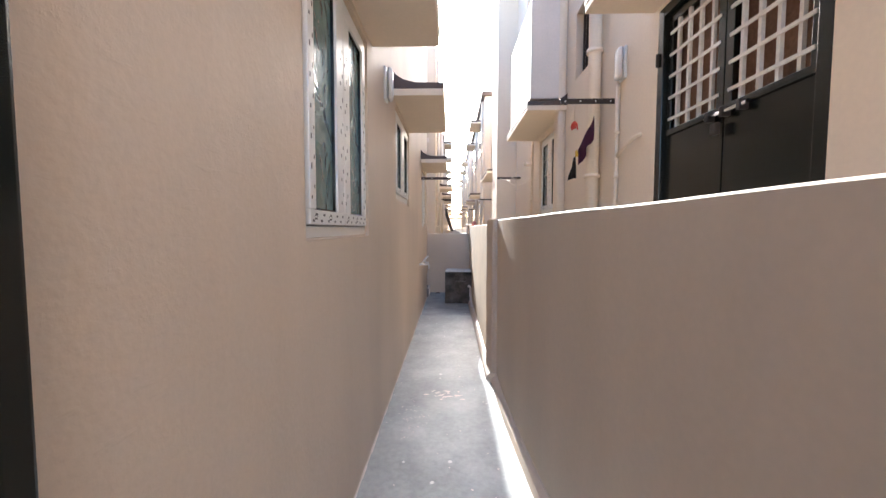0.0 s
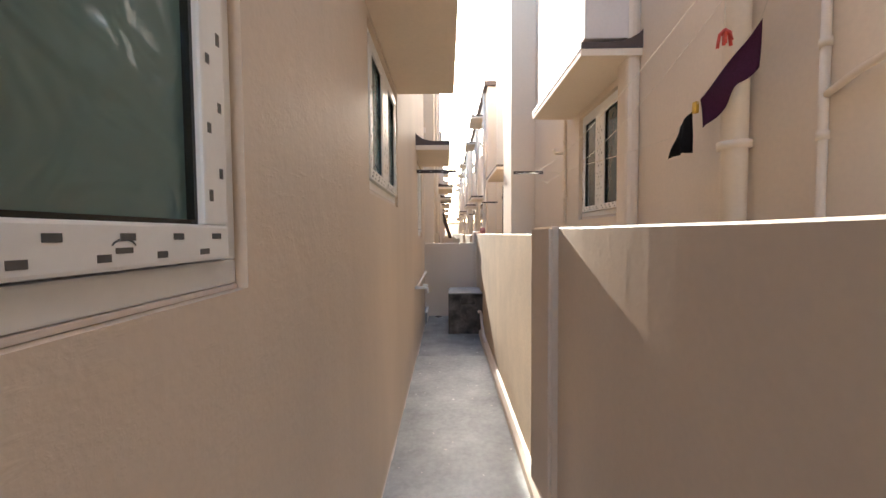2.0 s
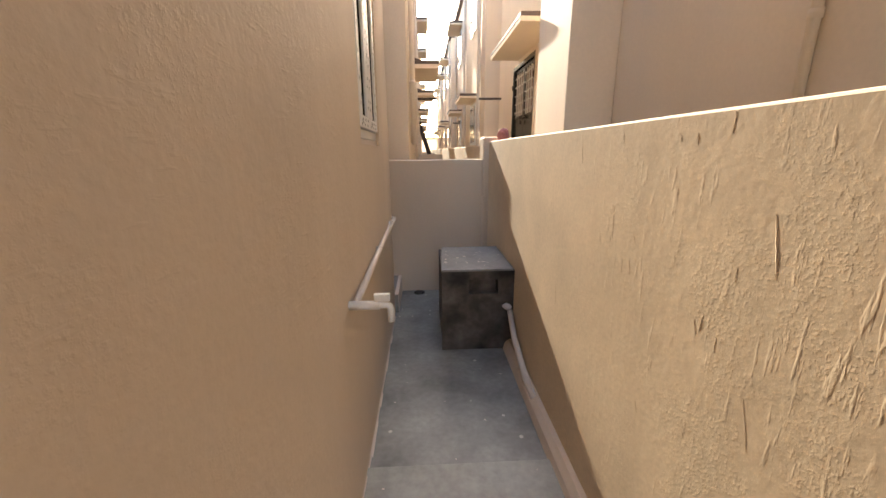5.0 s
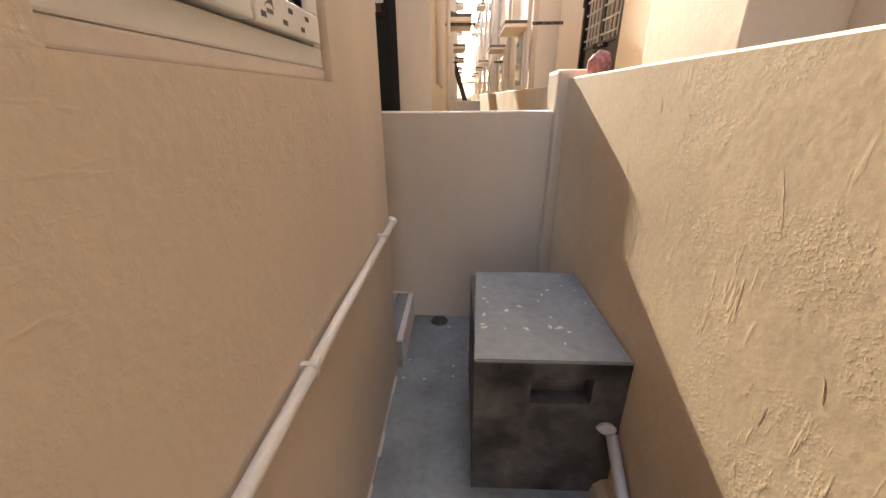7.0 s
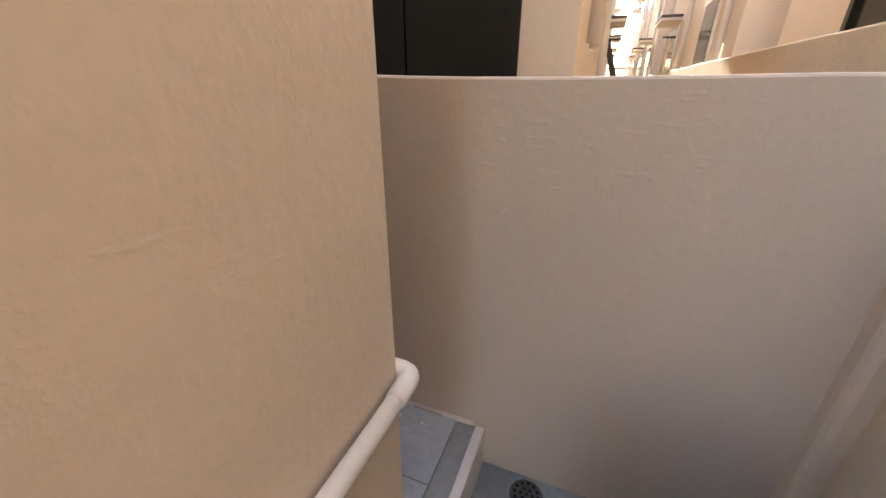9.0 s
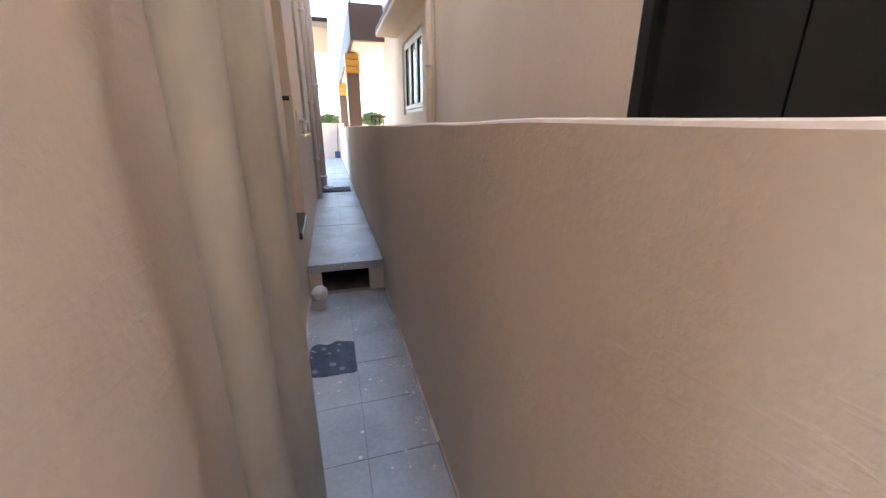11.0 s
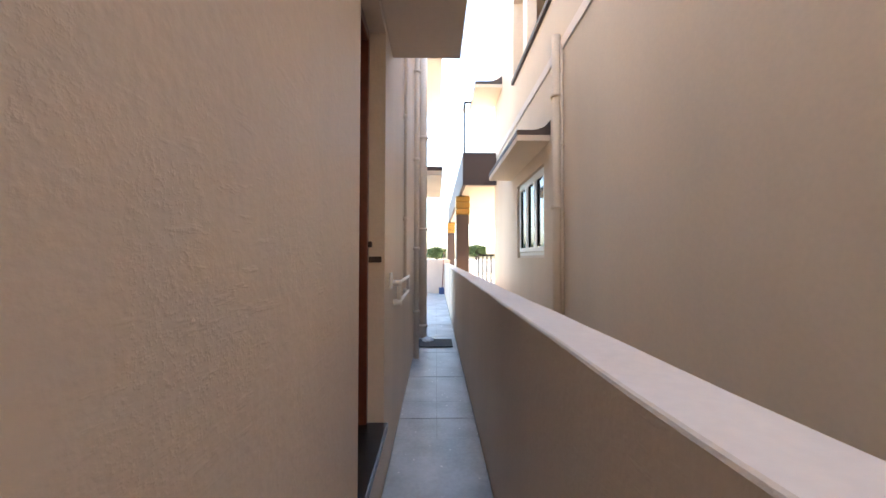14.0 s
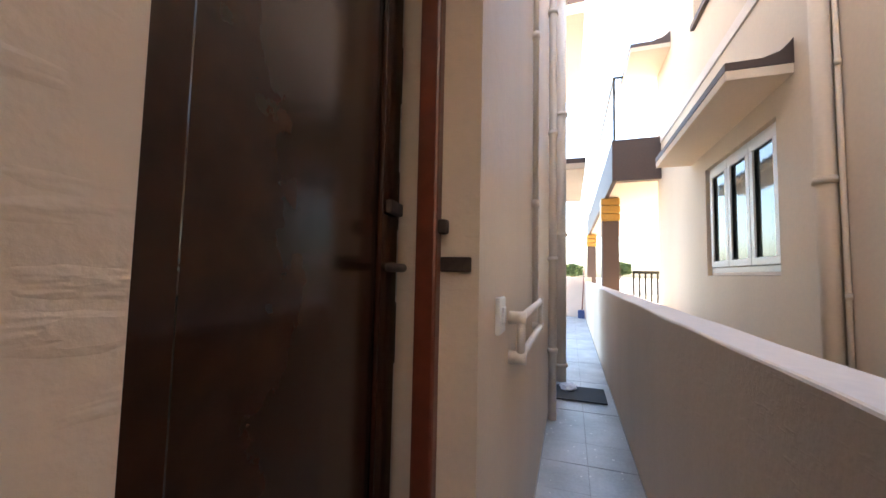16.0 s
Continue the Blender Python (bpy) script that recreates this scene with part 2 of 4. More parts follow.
def wall(name, axis, near, far, u, z, holes, mat, label="", uneven=0.0):
    """A wall across axis 0 (x) or 1 (y) from near to far, over the stretch u and the heights z, with holes (u0, u1, z0, z1) through it."""
    us = sorted({u[0], u[1], *[h[0] for h in holes], *[h[1] for h in holes]})
    zs = sorted({z[0], z[1], *[h[2] for h in holes], *[h[3] for h in holes]})
    full = {}
    for i in range(len(us) - 1):
        for j in range(len(zs) - 1):
            mu, mz = (us[i] + us[i + 1]) / 2, (zs[j] + zs[j + 1]) / 2
            full[i, j] = not any(h[0] < mu < h[1] and h[2] < mz < h[3] for h in holes)
    bm = bmesh.new()
    spots = {}

    def vert(i, j, d):
        if (i, j, d) not in spots:
            p = (d, us[i], zs[j]) if axis == 0 else (us[i], d, zs[j])
            spots[i, j, d] = bm.verts.new(p)
        return spots[i, j, d]

    for (i, j), is_full in full.items():
        if not is_full:
            continue
        for d in (near, far):
            bm.faces.new([vert(a, b, d) for a, b in ((i, j), (i + 1, j), (i + 1, j + 1), (i, j + 1))])
        for di, dj, (p, q) in ((-1, 0, ((i, j), (i, j + 1))), (1, 0, ((i + 1, j), (i + 1, j + 1))),
                               (0, -1, ((i, j), (i + 1, j))), (0, 1, ((i, j + 1), (i + 1, j + 1)))):
            if not full.get((i + di, j + dj), False):
                bm.faces.new([vert(*p, near), vert(*q, near), vert(*q, far), vert(*p, far)])
    return structure(name, bm, mat, label)


def curve(d):
    """How far a softly turning wall has swung by d metres: 0, then a slow bend, then straight."""
    return 0.0 if d < 0 else (-0.5 * d * d if d < 1 else 0.5 - d)


def coping(name, axis, near, far, u, z, mat, label, wobble=0.006, skew=0.0, rise=0.0, top=None):
    """A free-standing plastered wall with a softly rounded, slightly wavy top."""
    bm = bmesh.new()
    n = max(2, int((u[1] - u[0]) / 0.12))
    r = 0.007
    profile = [(near, z[0]), (near, z[1] - r), (near + (far - near) * 0.02, z[1] - 0.3 * r), (near + (far - near) * 0.06, z[1]),
               (far - (far - near) * 0.06, z[1]), (far - (far - near) * 0.02, z[1] - 0.3 * r), (far, z[1] - r), (far, z[0])]
    rows = []
    for k in range(n + 1):
        a = u[0] + (u[1] - u[0]) * k / n
        row = []
        for d, h in profile:
            dh = wobble * noise.noise((a * 2.1, d * 3, 0.3)) if h > z[0] else 0
            dh += rise * min(1, max(0, (-0.35 - a) / 0.6)) if h > z[0] else 0
            dd = skew * curve(3.6 - a) + 0.4 * wobble * noise.noise((a * 1.7, d * 5, 4.0)) if h > z[0] else skew * curve(3.6 - a)
            row.append(bm.verts.new((d + dd, a, h + dh) if axis == 0 else (a, d + dd, h + dh)))
        rows.append(row)
    for p, q in zip(rows, rows[1:]):
        for j in range(len(profile)):
            k = (j + 1) % len(profile)
            bm.faces.new((p[j], p[k], q[k], q[j])).material_index = 1 if j == 3 else 0
    bm.faces.new(rows[0])
    bm.faces.new(rows[-1][::-1])
    ob = structure(name, bm, mat, label)
    ob.data.materials.append(top or mat)
    return ob


def placed(ob, m):
    ob.matrix_world = m
    return ob


def canopy(label, axis_m, length, depth, under, mat, thick=0.1, group="window canopies"):
    """A concrete window canopy: local x along the wall, y out from it; a beige underside and fascia, a brown top that curls up at the wall."""
    c = thing("window_canopy", label, "canopy", group)
    part("slab", solid((0, 0, under), (length, depth, under + thick * 0.55), 0.006), mat, c)
    bm = bmesh.new()
    prof = [(0, 0.55), (depth + 0.003, 0.55), (depth + 0.003, 0.98), (depth * 0.45, 1.0), (depth * 0.2, 1.25), (depth * 0.07, 1.6), (0, 1.9)]
    rows = [[bm.verts.new((x, y, under + thick * h)) for y, h in prof] for x in (-0.003, length + 0.003)]
    for j in range(len(prof)):
        k = (j + 1) % len(prof)
        bm.faces.new((rows[0][j], rows[0][k], rows[1][k], rows[1][j]))
    bm.faces.new(rows[0]), bm.faces.new(rows[1][::-1])
    part("cap", bm, BROWN, c, "dark brown painted canopy top")
    return placed(c, axis_m)


def window(name, label, m, width, height, leaves, glass, prints=False, sill=0.028):
    """A white plastic casement window: local x along the wall, y out of it, z up from the sill."""
    w = tagged(new(name), label, "window", kind="structure")
    bm = bmesh.new()
    f = 0.045
    for a, b in (((0, 0, 0), (width, 0.06, f)), ((0, 0, height - f), (width, 0.06, height)), ((0, 0, f), (f, 0.06, height - f)),
                 ((width - f, 0, f), (width, 0.06, height - f))):
        add_box(bm, a, b, 0.004)
    part("window_frame", bm, UPVC, w)
    inner = (width - 2 * f) / leaves
    for k in range(leaves):
        x0 = f + k * inner + 0.004
        x1 = f + (k + 1) * inner - 0.004
        s = 0.062
        sa = 0.1 if prints and k else s
        sb = 0.1 if prints and k < leaves - 1 else s
        bm = bmesh.new()
        for a, b in (((x0, 0.02, f + 0.004), (x1, 0.078, f + s)), ((x0, 0.02, height - f - s), (x1, 0.078, height - f - 0.004)),
                     ((x0, 0.02, f + s), (x0 + sa, 0.078, height - f - s)), ((x1 - sb, 0.02, f + s), (x1, 0.078, height - f - s))):
            add_box(bm, a, b, 0.005)
        sash = part("sash", bm, UPVC, w)
        part("pane", solid((x0 + sa - 0.005, 0.045, f + s - 0.005), (x1 - sb + 0.005, 0.053, height - f - s + 0.005)), glass, sash)
        bm = bmesh.new()
        e = 0.007
        for a, b in (((x0 + sa, 0.05, f + s), (x1 - sb, 0.066, f + s + e)), ((x0 + sa, 0.05, height - f - s - e), (x1 - sb, 0.066, height - f - s)),
                     ((x0 + sa, 0.05, f + s + e), (x0 + sa + e, 0.066, height - f - s - e)), ((x1 - sb - e, 0.05, f + s + e), (x1 - sb, 0.066, height - f - s - e))):
            add_box(bm, a, b)
        part("gasket", bm, STEEL, sash, "black rubber glazing gasket")
        if prints:
            bm = bmesh.new()
            rnd = random.Random(int(width * 100) + k)
            for lane, (za, zb) in enumerate(((f + 0.012, f + 0.028), (f + 0.036, f + 0.052))):
                for q in range(int((x1 - x0) / 0.085)):
                    u0 = x0 + 0.02 + q * 0.085 + 0.03 * lane
                    if u0 + 0.026 < x1:
                        add_box(bm, (u0, 0.0775, za + 0.003), (u0 + 0.016 + 0.008 * rnd.random(), 0.0786, zb - 0.004))
            for side in (x0 + 0.013, x0 + 0.04, x1 - 0.05, x1 - 0.022):
                for q in range(int((height - 2 * f - 0.2) / 0.11)):
                    v0 = f + 0.1 + q * 0.11 + (0.04 if side in (x0 + 0.04, x1 - 0.022) else 0)
                    add_box(bm, (side, 0.0775, v0), (side + 0.0095, 0.0786, v0 + 0.012 + 0.009 * rnd.random()))
            for q in range(int((x1 - x0) / 0.17)):
                u0 = x0 + 0.055 + q * 0.17
                add_tube(bm, [(u0 + 0.017 * math.cos(a), 0.0775, f + 0.03 + 0.011 * math.sin(a)) for a in [0.3 + 0.25 * i for i in range(11)]], 0.0014, 5)
                add_box(bm, (u0 - 0.012, 0.0775, f + 0.024), (u0 + 0.012, 0.0786, f + 0.031))
            part("film_print", bm, PRINT, sash, "dark marks printed on the protective film")
    part("window_sill", solid((0, -0.02, -sill), (width, 0.062, -0.001), sill * 0.15), PALE, w)
    return placed(w, m)


ON_LEFT = lambda y, z, x=-0.55: Matrix.Translation((x, y, z)) @ Matrix(((0, 1, 0, 0), (1, 0, 0, 0), (0, 0, 1, 0), (0, 0, 0, 1)))
ON_RIGHT = lambda y, z, x=1.5: Matrix.Translation((x, y, z)) @ Matrix(((0, -1, 0, 0), (1, 0, 0, 0), (0, 0, 1, 0), (0, 0, 0, 1)))
ON_BACK = lambda x, z, y=9.64: Matrix.Translation((x, y, z)) @ Matrix(((1, 0, 0, 0), (0, -1, 0, 0), (0, 0, 1, 0), (0, 0, 0, 1)))
ON_NORTH = lambda x, z, y=8.05: Matrix.Translation((x, y, z))


# ---- ground and floors ----
structure("ground", solid((-400, -400, -0.3), (400, 400, -0.06)), EARTH, "dry bare earth reaching to the horizon")
structure("floor_lane", solid((-0.46, -3.2, -0.06), (1.0, 8.6, 0.0)), DAMPCEM, "grey cement floor of the side passage with white paint spatter")
structure("floor_screed", solid((-0.452, -3.2, 0.0), (0.42, 6.33, 0.014), 0.005), CEMENT, "slightly raised nearer bay of the cement floor")
bm = bmesh.new()
rows = []
for y in (-3.2, -1.0, 0.0, 1.0, 2.0, 2.6, 3.0, 3.4, 3.7, 3.74, 7.36):
    face = 0.49 - 0.075 * (0.0 if y > 3.6 else (-0.5 * (3.6 - y) ** 2 if y > 2.6 else y - 3.1))
    x0 = face - 0.05 if y < 3.72 else 0.385
    x1 = face + 0.04 if y < 3.72 else 0.53
    prof = [(x1, 0), (x0, 0), (x0 + 0.012, 0.05), (x0 + 0.04, 0.075), (x1, 0.085)]
    rows.append([bm.verts.new((px, y, pz)) for px, pz in prof])
for p, q in zip(rows, rows[1:]):
    for j in range(5):
        bm.faces.new((p[j], p[(j + 1) % 5], q[(j + 1) % 5], q[j]))
bm.faces.new(rows[0]), bm.faces.new(rows[-1][::-1])
structure("kerb", bm, PLASTER, "rounded pale plaster kerb along the foot of the wall")
bm = solid((-3.0, 8.05, -0.06), (-0.42, 8.6, 0.166))
structure("floor_rear", bm, GROUT, "raised rear passage floor under the tiles")
structure("floor_far", solid((-13.2, 8.05, -0.06), (-3.75, 8.6, 0.392)), GROUT, "higher far passage floor under the tiles")

# ---- our house ----
HZ = 5.6
wall("wall_east", 0, -0.45, -0.63, (-3.2, 8.05), (-0.06, HZ),
     [(1.58, 2.57, 1.397, 2.56), (3.70, 4.76, 1.70, 2.56), (6.70, 7.43, 1.44, 2.45), (1.5, 2.6, 4.0, 5.2), (4.2, 5.2, 4.0, 5.2)], HOUSE,
     "beige painted plaster house wall")
wall("wall_north", 1, 8.05, 7.87, (-8.05, -0.63), (-0.06, HZ), [(-3.31, -2.69, 0.70, 2.66)], HOUSE, "beige painted plaster rear wall")
wall("wall_south", 1, -3.2, -3.02, (-8.05, -0.63), (-0.06, HZ), [], PLASTER)
wall("wall_west", 0, -8.05, -7.87, (-3.02, 7.87), (-0.06, HZ), [], PLASTER)
structure("ceiling", solid((-8.05, -3.2, HZ), (-0.45, 8.05, HZ + 0.12)), PLASTER)
structure("interior_floor", solid((-7.87, -3.02, 0.5), (-0.63, 7.87, 0.6)), UNLITROOM)
structure("lane_end_wall", solid((-0.46, -3.4, -0.06), (1.4, -3.2, 2.2)), PLASTER, "plain plaster wall closing the passage")

window("window_1", "white plastic two-leaf window with printed protective film", ON_LEFT(1.585, 1.408, -0.53), 0.98, 1.147, 2, FILM, True, 0.01)
window("window_2", "white plastic two-leaf window in a beige wall", ON_LEFT(3.71, 1.73, -0.53), 1.045, 0.825, 2, FILM, True)
window("window_3", "white plastic window with printed protective film", ON_LEFT(6.705, 1.47, -0.53), 0.72, 0.975, 2, FILM, True)
window("window_4", "white plastic upper floor window", ON_LEFT(1.5, 4.03, -0.545), 1.1, 1.17, 2, GLASS)
window("window_5", "white plastic upper floor window", ON_LEFT(4.2, 4.03, -0.545), 1.0, 1.17, 2, GLASS)

canopy("beige concrete window canopy with a dark brown top", ON_LEFT(1.45, 0, -0.45), 1.27, 0.43, 2.6, NEIGHBOUR, 0.11)
canopy("beige concrete window canopy with a dark brown top", ON_LEFT(3.56, 0, -0.45), 1.27, 0.44, 2.59, NEIGHBOUR, 0.11)
canopy("beige concrete window canopy with a dark brown top", ON_LEFT(6.46, 0, -0.45), 1.15, 0.42, 2.52, NEIGHBOUR, 0.11)


def bulkhead(label, m):
    """A flat oblong wall lamp."""
    l = thing("wall_lamp", label, "lamp", "wall lamps")
    part("base", solid((-0.055, 0, -0.125), (0.055, 0.02, 0.125), 0.012), UPVC, l)
    part("cover", solid((-0.05, 0.02, -0.12), (0.05, 0.065, 0.12), 0.03), LAMPWHITE, l, "white opal lamp cover", True)
    return placed(l, m)


bulkhead("white oblong outdoor lamp on a beige wall", ON_LEFT(3.16, 2.53, -0.45))
bulkhead("white oblong outdoor lamp on a cream wall", ON_RIGHT(3.28, 2.72, 1.4))

fg = thing("steel_gate", "black steel gate leaf folded back against the wall", "gate")
part("leaf", solid((-0.445, -0.5, 0.05), (-0.418, 0.645, 2.3), 0.003), STEEL, fg)
part("edge_post", solid((-0.447, 0.645, 0.02), (-0.408, 0.683, 2.32), 0.005), STEEL, fg)
part("hinge", tube([(-0.43, -0.52, 0.5), (-0.43, -0.52, 0.62)], 0.014), IRON, fg)

# water pipe with tap along the house wall
wp = thing("water_pipe", "thin white water pipe with a tap along the wall", "pipe")
part("pipe", tube([(-0.428, 6.2, 0.865), (-0.428, 7.2, 0.868), (-0.428, 8.03, 0.856)], 0.014), WPIPE, wp, "", True)
part("elbow", tube(bend((-0.428, 8.005, 0.856), (-0.428, 8.07, 0.856), (-0.47, 8.07, 0.856), 0.024), 0.0175), WPIPE, wp, "", True)
for y in (7.0, 7.8):
    bm = solid((-0.452, y - 0.008, 0.85), (-0.412, y + 0.008, 0.884), 0.005)
    part("clip", bm, WPIPE, wp)
tap = part("tap", tube([(-0.45, 6.2, 0.865), (-0.34, 6.2, 0.865)], 0.017), UPVC, wp, "white plastic tap", True)
part("spout", tube(bend((-0.36, 6.2, 0.865), (-0.30, 6.2, 0.865), (-0.30, 6.2, 0.80), 0.02), 0.013), UPVC, tap, "", True)
part("lever", solid((-0.36, 6.19, 0.88), (-0.30, 6.21, 0.91), 0.006), UPVC, tap)

# ---- boundary walls ----
coping("boundary_wall_near", 0, 0.49, 0.63, (-3.2, 3.9), (-0.06, 1.522), PLASTER, "beige plastered boundary wall", skew=-0.075)
coping("boundary_wall_far", 0, 0.45, 0.60, (3.9, 8.58), (-0.06, 1.49), ROUGH, "rough beige plastered boundary wall lit by low sun", wobble=0.0015)
bm = bmesh.new()
lo = [bm.verts.new(p) for p in ((0.445, 3.74, -0.06), (0.66, 3.74, -0.06), (0.66, 4.02, -0.06), (0.412, 4.02, -0.06))]
hi = [bm.verts.new((v.co.x, v.co.y, 1.532)) for v in lo]
for j in range(4):
    bm.faces.new((lo[j], lo[(j + 1) % 4], hi[(j + 1) % 4], hi[j]))
bm.faces.new(hi)
bmesh.ops.bevel(bm, geom=[e for e in bm.edges if all(v in hi for v in e.verts)] + [e for e in bm.edges if abs(e.verts[0].co.z - e.verts[1].co.z) > 1], offset=0.014, segments=2, affect="EDGES")
structure("wall_pier", bm, PLASTER, "plastered pier in the boundary wall")
coping("cross_wall", 1, 8.585, 8.735, (-13.2, 0.44), (-0.06, 1.324), HOUSE, "beige plastered boundary wall with a pale flat top", rise=0.006, top=PALE)
structure("corner_pier", solid((0.395, 8.53, -0.06), (0.62, 8.78, 1.53), 0.02), PLASTER, "rounded plaster pier at the wall's corner")
coping("boundary_wall_beyond", 0, 0.45, 0.60, (8.78, 40.0), (-0.06, 1.46), ROUGH, "rough plastered boundary wall beyond the corner")
for y in (17.5, 26.5, 35.5):
    structure("plot_wall", solid((-0.3, y, -0.06), (0.45, y + 0.14, 1.3), 0.012), PLASTER, "low plastered plot wall")

verts, faces = [], []
rnd = random.Random(5)


def ridge(y, z, length, angle, width, height):
    """A low crooked ridge of plaster left by the trowel on the wall's face."""
    n = max(3, int(length / 0.012))
    start = len(verts)
    for i in range(n + 1):
        u = i / n - 0.5
        swell = max(0.12, math.sin(math.pi * i / n)) * rnd.uniform(0.7, 1.2)
        cy = y + u * length * math.cos(angle) + rnd.uniform(-1, 1) * width * 0.35
        cz = z + u * length * math.sin(angle)
        wy, wz = -math.sin(angle) * width * swell, math.cos(angle) * width * swell
        verts.extend([(0.4505, cy - wy, cz - wz), (0.4499 - height * swell, cy, cz), (0.4505, cy + wy, cz + wz)])
    for i in range(n):
        a = start + 3 * i
        faces.extend([(a, a + 1, a + 4, a + 3), (a + 1, a + 2, a + 5, a + 4)])


for k in range(110):
    ridge(rnd.uniform(4.08, 8.3), rnd.uniform(0.3, 1.46), rnd.uniform(0.012, 0.05), rnd.gauss(1.5, 0.2), rnd.uniform(0.0012, 0.002), rnd.uniform(0.0, 0.0002))
for k in range(12):
    ridge(rnd.uniform(4.3, 8.0), rnd.uniform(0.7, 1.4), rnd.uniform(0.07, 0.16), rnd.gauss(1.45, 0.15), rnd.uniform(0.002, 0.003), rnd.uniform(0.0001, 0.0004))
me = bpy.data.meshes.new("trowel_ridge")
me.from_pydata(verts, [], faces)
me.materials.append(ROUGH)
tagged(new("trowel_ridge", me), "small trowel ridges and marks in rough plaster", "plaster", kind="stuff")

bundle = thing("cloth_bundle", "crumpled faded pink cloth bundle on the wall top", "bundle")
bm = bmesh.new()
bmesh.ops.create_icosphere(bm, subdivisions=4, radius=0.07)
for q in bm.verts:
    d = 1 + 0.22 * noise.noise(q.co * 22) + 0.09 * noise.noise(q.co * 60)
    q.co = Vector((q.co.x * 0.75 * d + 0.555, q.co.y * d + 8.40, max(q.co.z * 0.85 * d, -0.05) + 1.54))
part("cloth", bm, PINKCLOTH, bundle, "", True)

# paint drips on the cement floor
verts, faces = [], []


def splat(x, y, z, r, stretch, turn):
    start, n = len(verts), 9
    for i in range(n):
        a = math.tau * i / n
        q = r * rnd.uniform(0.55, 1.25)
        u, w = math.cos(a) * q * stretch, math.sin(a) * q
        verts.append((x + u * math.cos(turn) - w * math.sin(turn), y + u * math.sin(turn) + w * math.cos(turn), z))
    verts.append((x, y, z + 0.002))
    faces.extend([(start + i, start + (i + 1) % n, start + n) for i in range(n)])


for k in range(34):
    splat(rnd.gauss(0.02, 0.07), rnd.gauss(3.4, 0.05), 0.0142, rnd.uniform(0.004, 0.014), rnd.uniform(1, 2.4), rnd.uniform(-0.4, 0.4))
for k in range(40):
    splat(rnd.gauss(-0.22, 0.07), rnd.gauss(3.0, 0.16), 0.0142, rnd.uniform(0.002, 0.007), rnd.uniform(1, 1.6), rnd.uniform(0, 3))
for k in range(110):
    y = rnd.uniform(0.6, 8.4)
    splat(rnd.uniform(-0.42, 0.36), y, 0.0142 if y < 6.3 else 0.0002, rnd.uniform(0.002, 0.007), rnd.uniform(1, 1.8), rnd.uniform(0, 3))
for k in range(22):
    splat(rnd.uniform(-0.03, 0.42), rnd.uniform(7.4, 7.9), 0.6122, rnd.uniform(0.003, 0.009), rnd.uniform(1, 2), rnd.uniform(0, 3))
for k in range(90):
    splat(rnd.uniform(-2.88, -0.6), rnd.choice((8.09, 8.54)) + rnd.gauss(0, 0.02), 0.178, rnd.uniform(0.002, 0.008), rnd.uniform(1, 1.8), rnd.uniform(0, 3))
me = bpy.data.meshes.new("paint_spatter")
me.from_pydata(verts, [], faces)
me.materials.append(PALE)
tagged(new("paint_spatter", me), "dried pale paint drops on the cement", "paint", kind="stuff")

# ---- inspection tank ----
tank = thing("inspection_tank", "raised grey cement inspection tank with a dark stained face", "tank")
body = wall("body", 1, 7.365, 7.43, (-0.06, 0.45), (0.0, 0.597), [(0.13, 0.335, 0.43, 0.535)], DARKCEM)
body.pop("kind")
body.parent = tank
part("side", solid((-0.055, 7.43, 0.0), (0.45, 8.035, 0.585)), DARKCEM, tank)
bm = bmesh.new()
v = [bm.verts.new(p) for p in ((-0.063, 7.361, 0.598), (0.448, 7.361, 0.598), (0.448, 8.04, 0.588), (-0.03, 8.04, 0.588))]
w = [bm.verts.new((q.co.x, q.co.y, q.co.z + 0.014)) for q in v]
for j in range(4):
    bm.faces.new((v[j], v[(j + 1) % 4], w[(j + 1) % 4], w[j]))
bm.faces.new(v), bm.faces.new(w)
bmesh.ops.bevel(bm, geom=list(bm.edges), offset=0.004, segments=2, affect="EDGES")
part("lid", bm, TANKTOP, tank, "grey cement lid with white paint drops")
bm = bmesh.new()
bmesh.ops.create_icosphere(bm, subdivisions=3, radius=0.024)
for q in bm.verts:
    q.co = Vector((q.co.x * 1.4, q.co.y * 0.6, q.co.z)) * (1 + 0.35 * noise.noise(q.co * 40)) + Vector((0.40, 7.355, 0.335))
part("mortar_lump", bm, PALE, tank, "lump of white mortar")
gp = thing("drain_pipe", "white plastic drain pipe running into the tank", "pipe")
part("pipe", tube([(0.425, 7.36, 0.30), (0.42, 7.2, 0.19), (0.415, 6.9, 0.1), (0.42, 6.7, 0.06)], 0.02), WPIPE, gp, "", True)

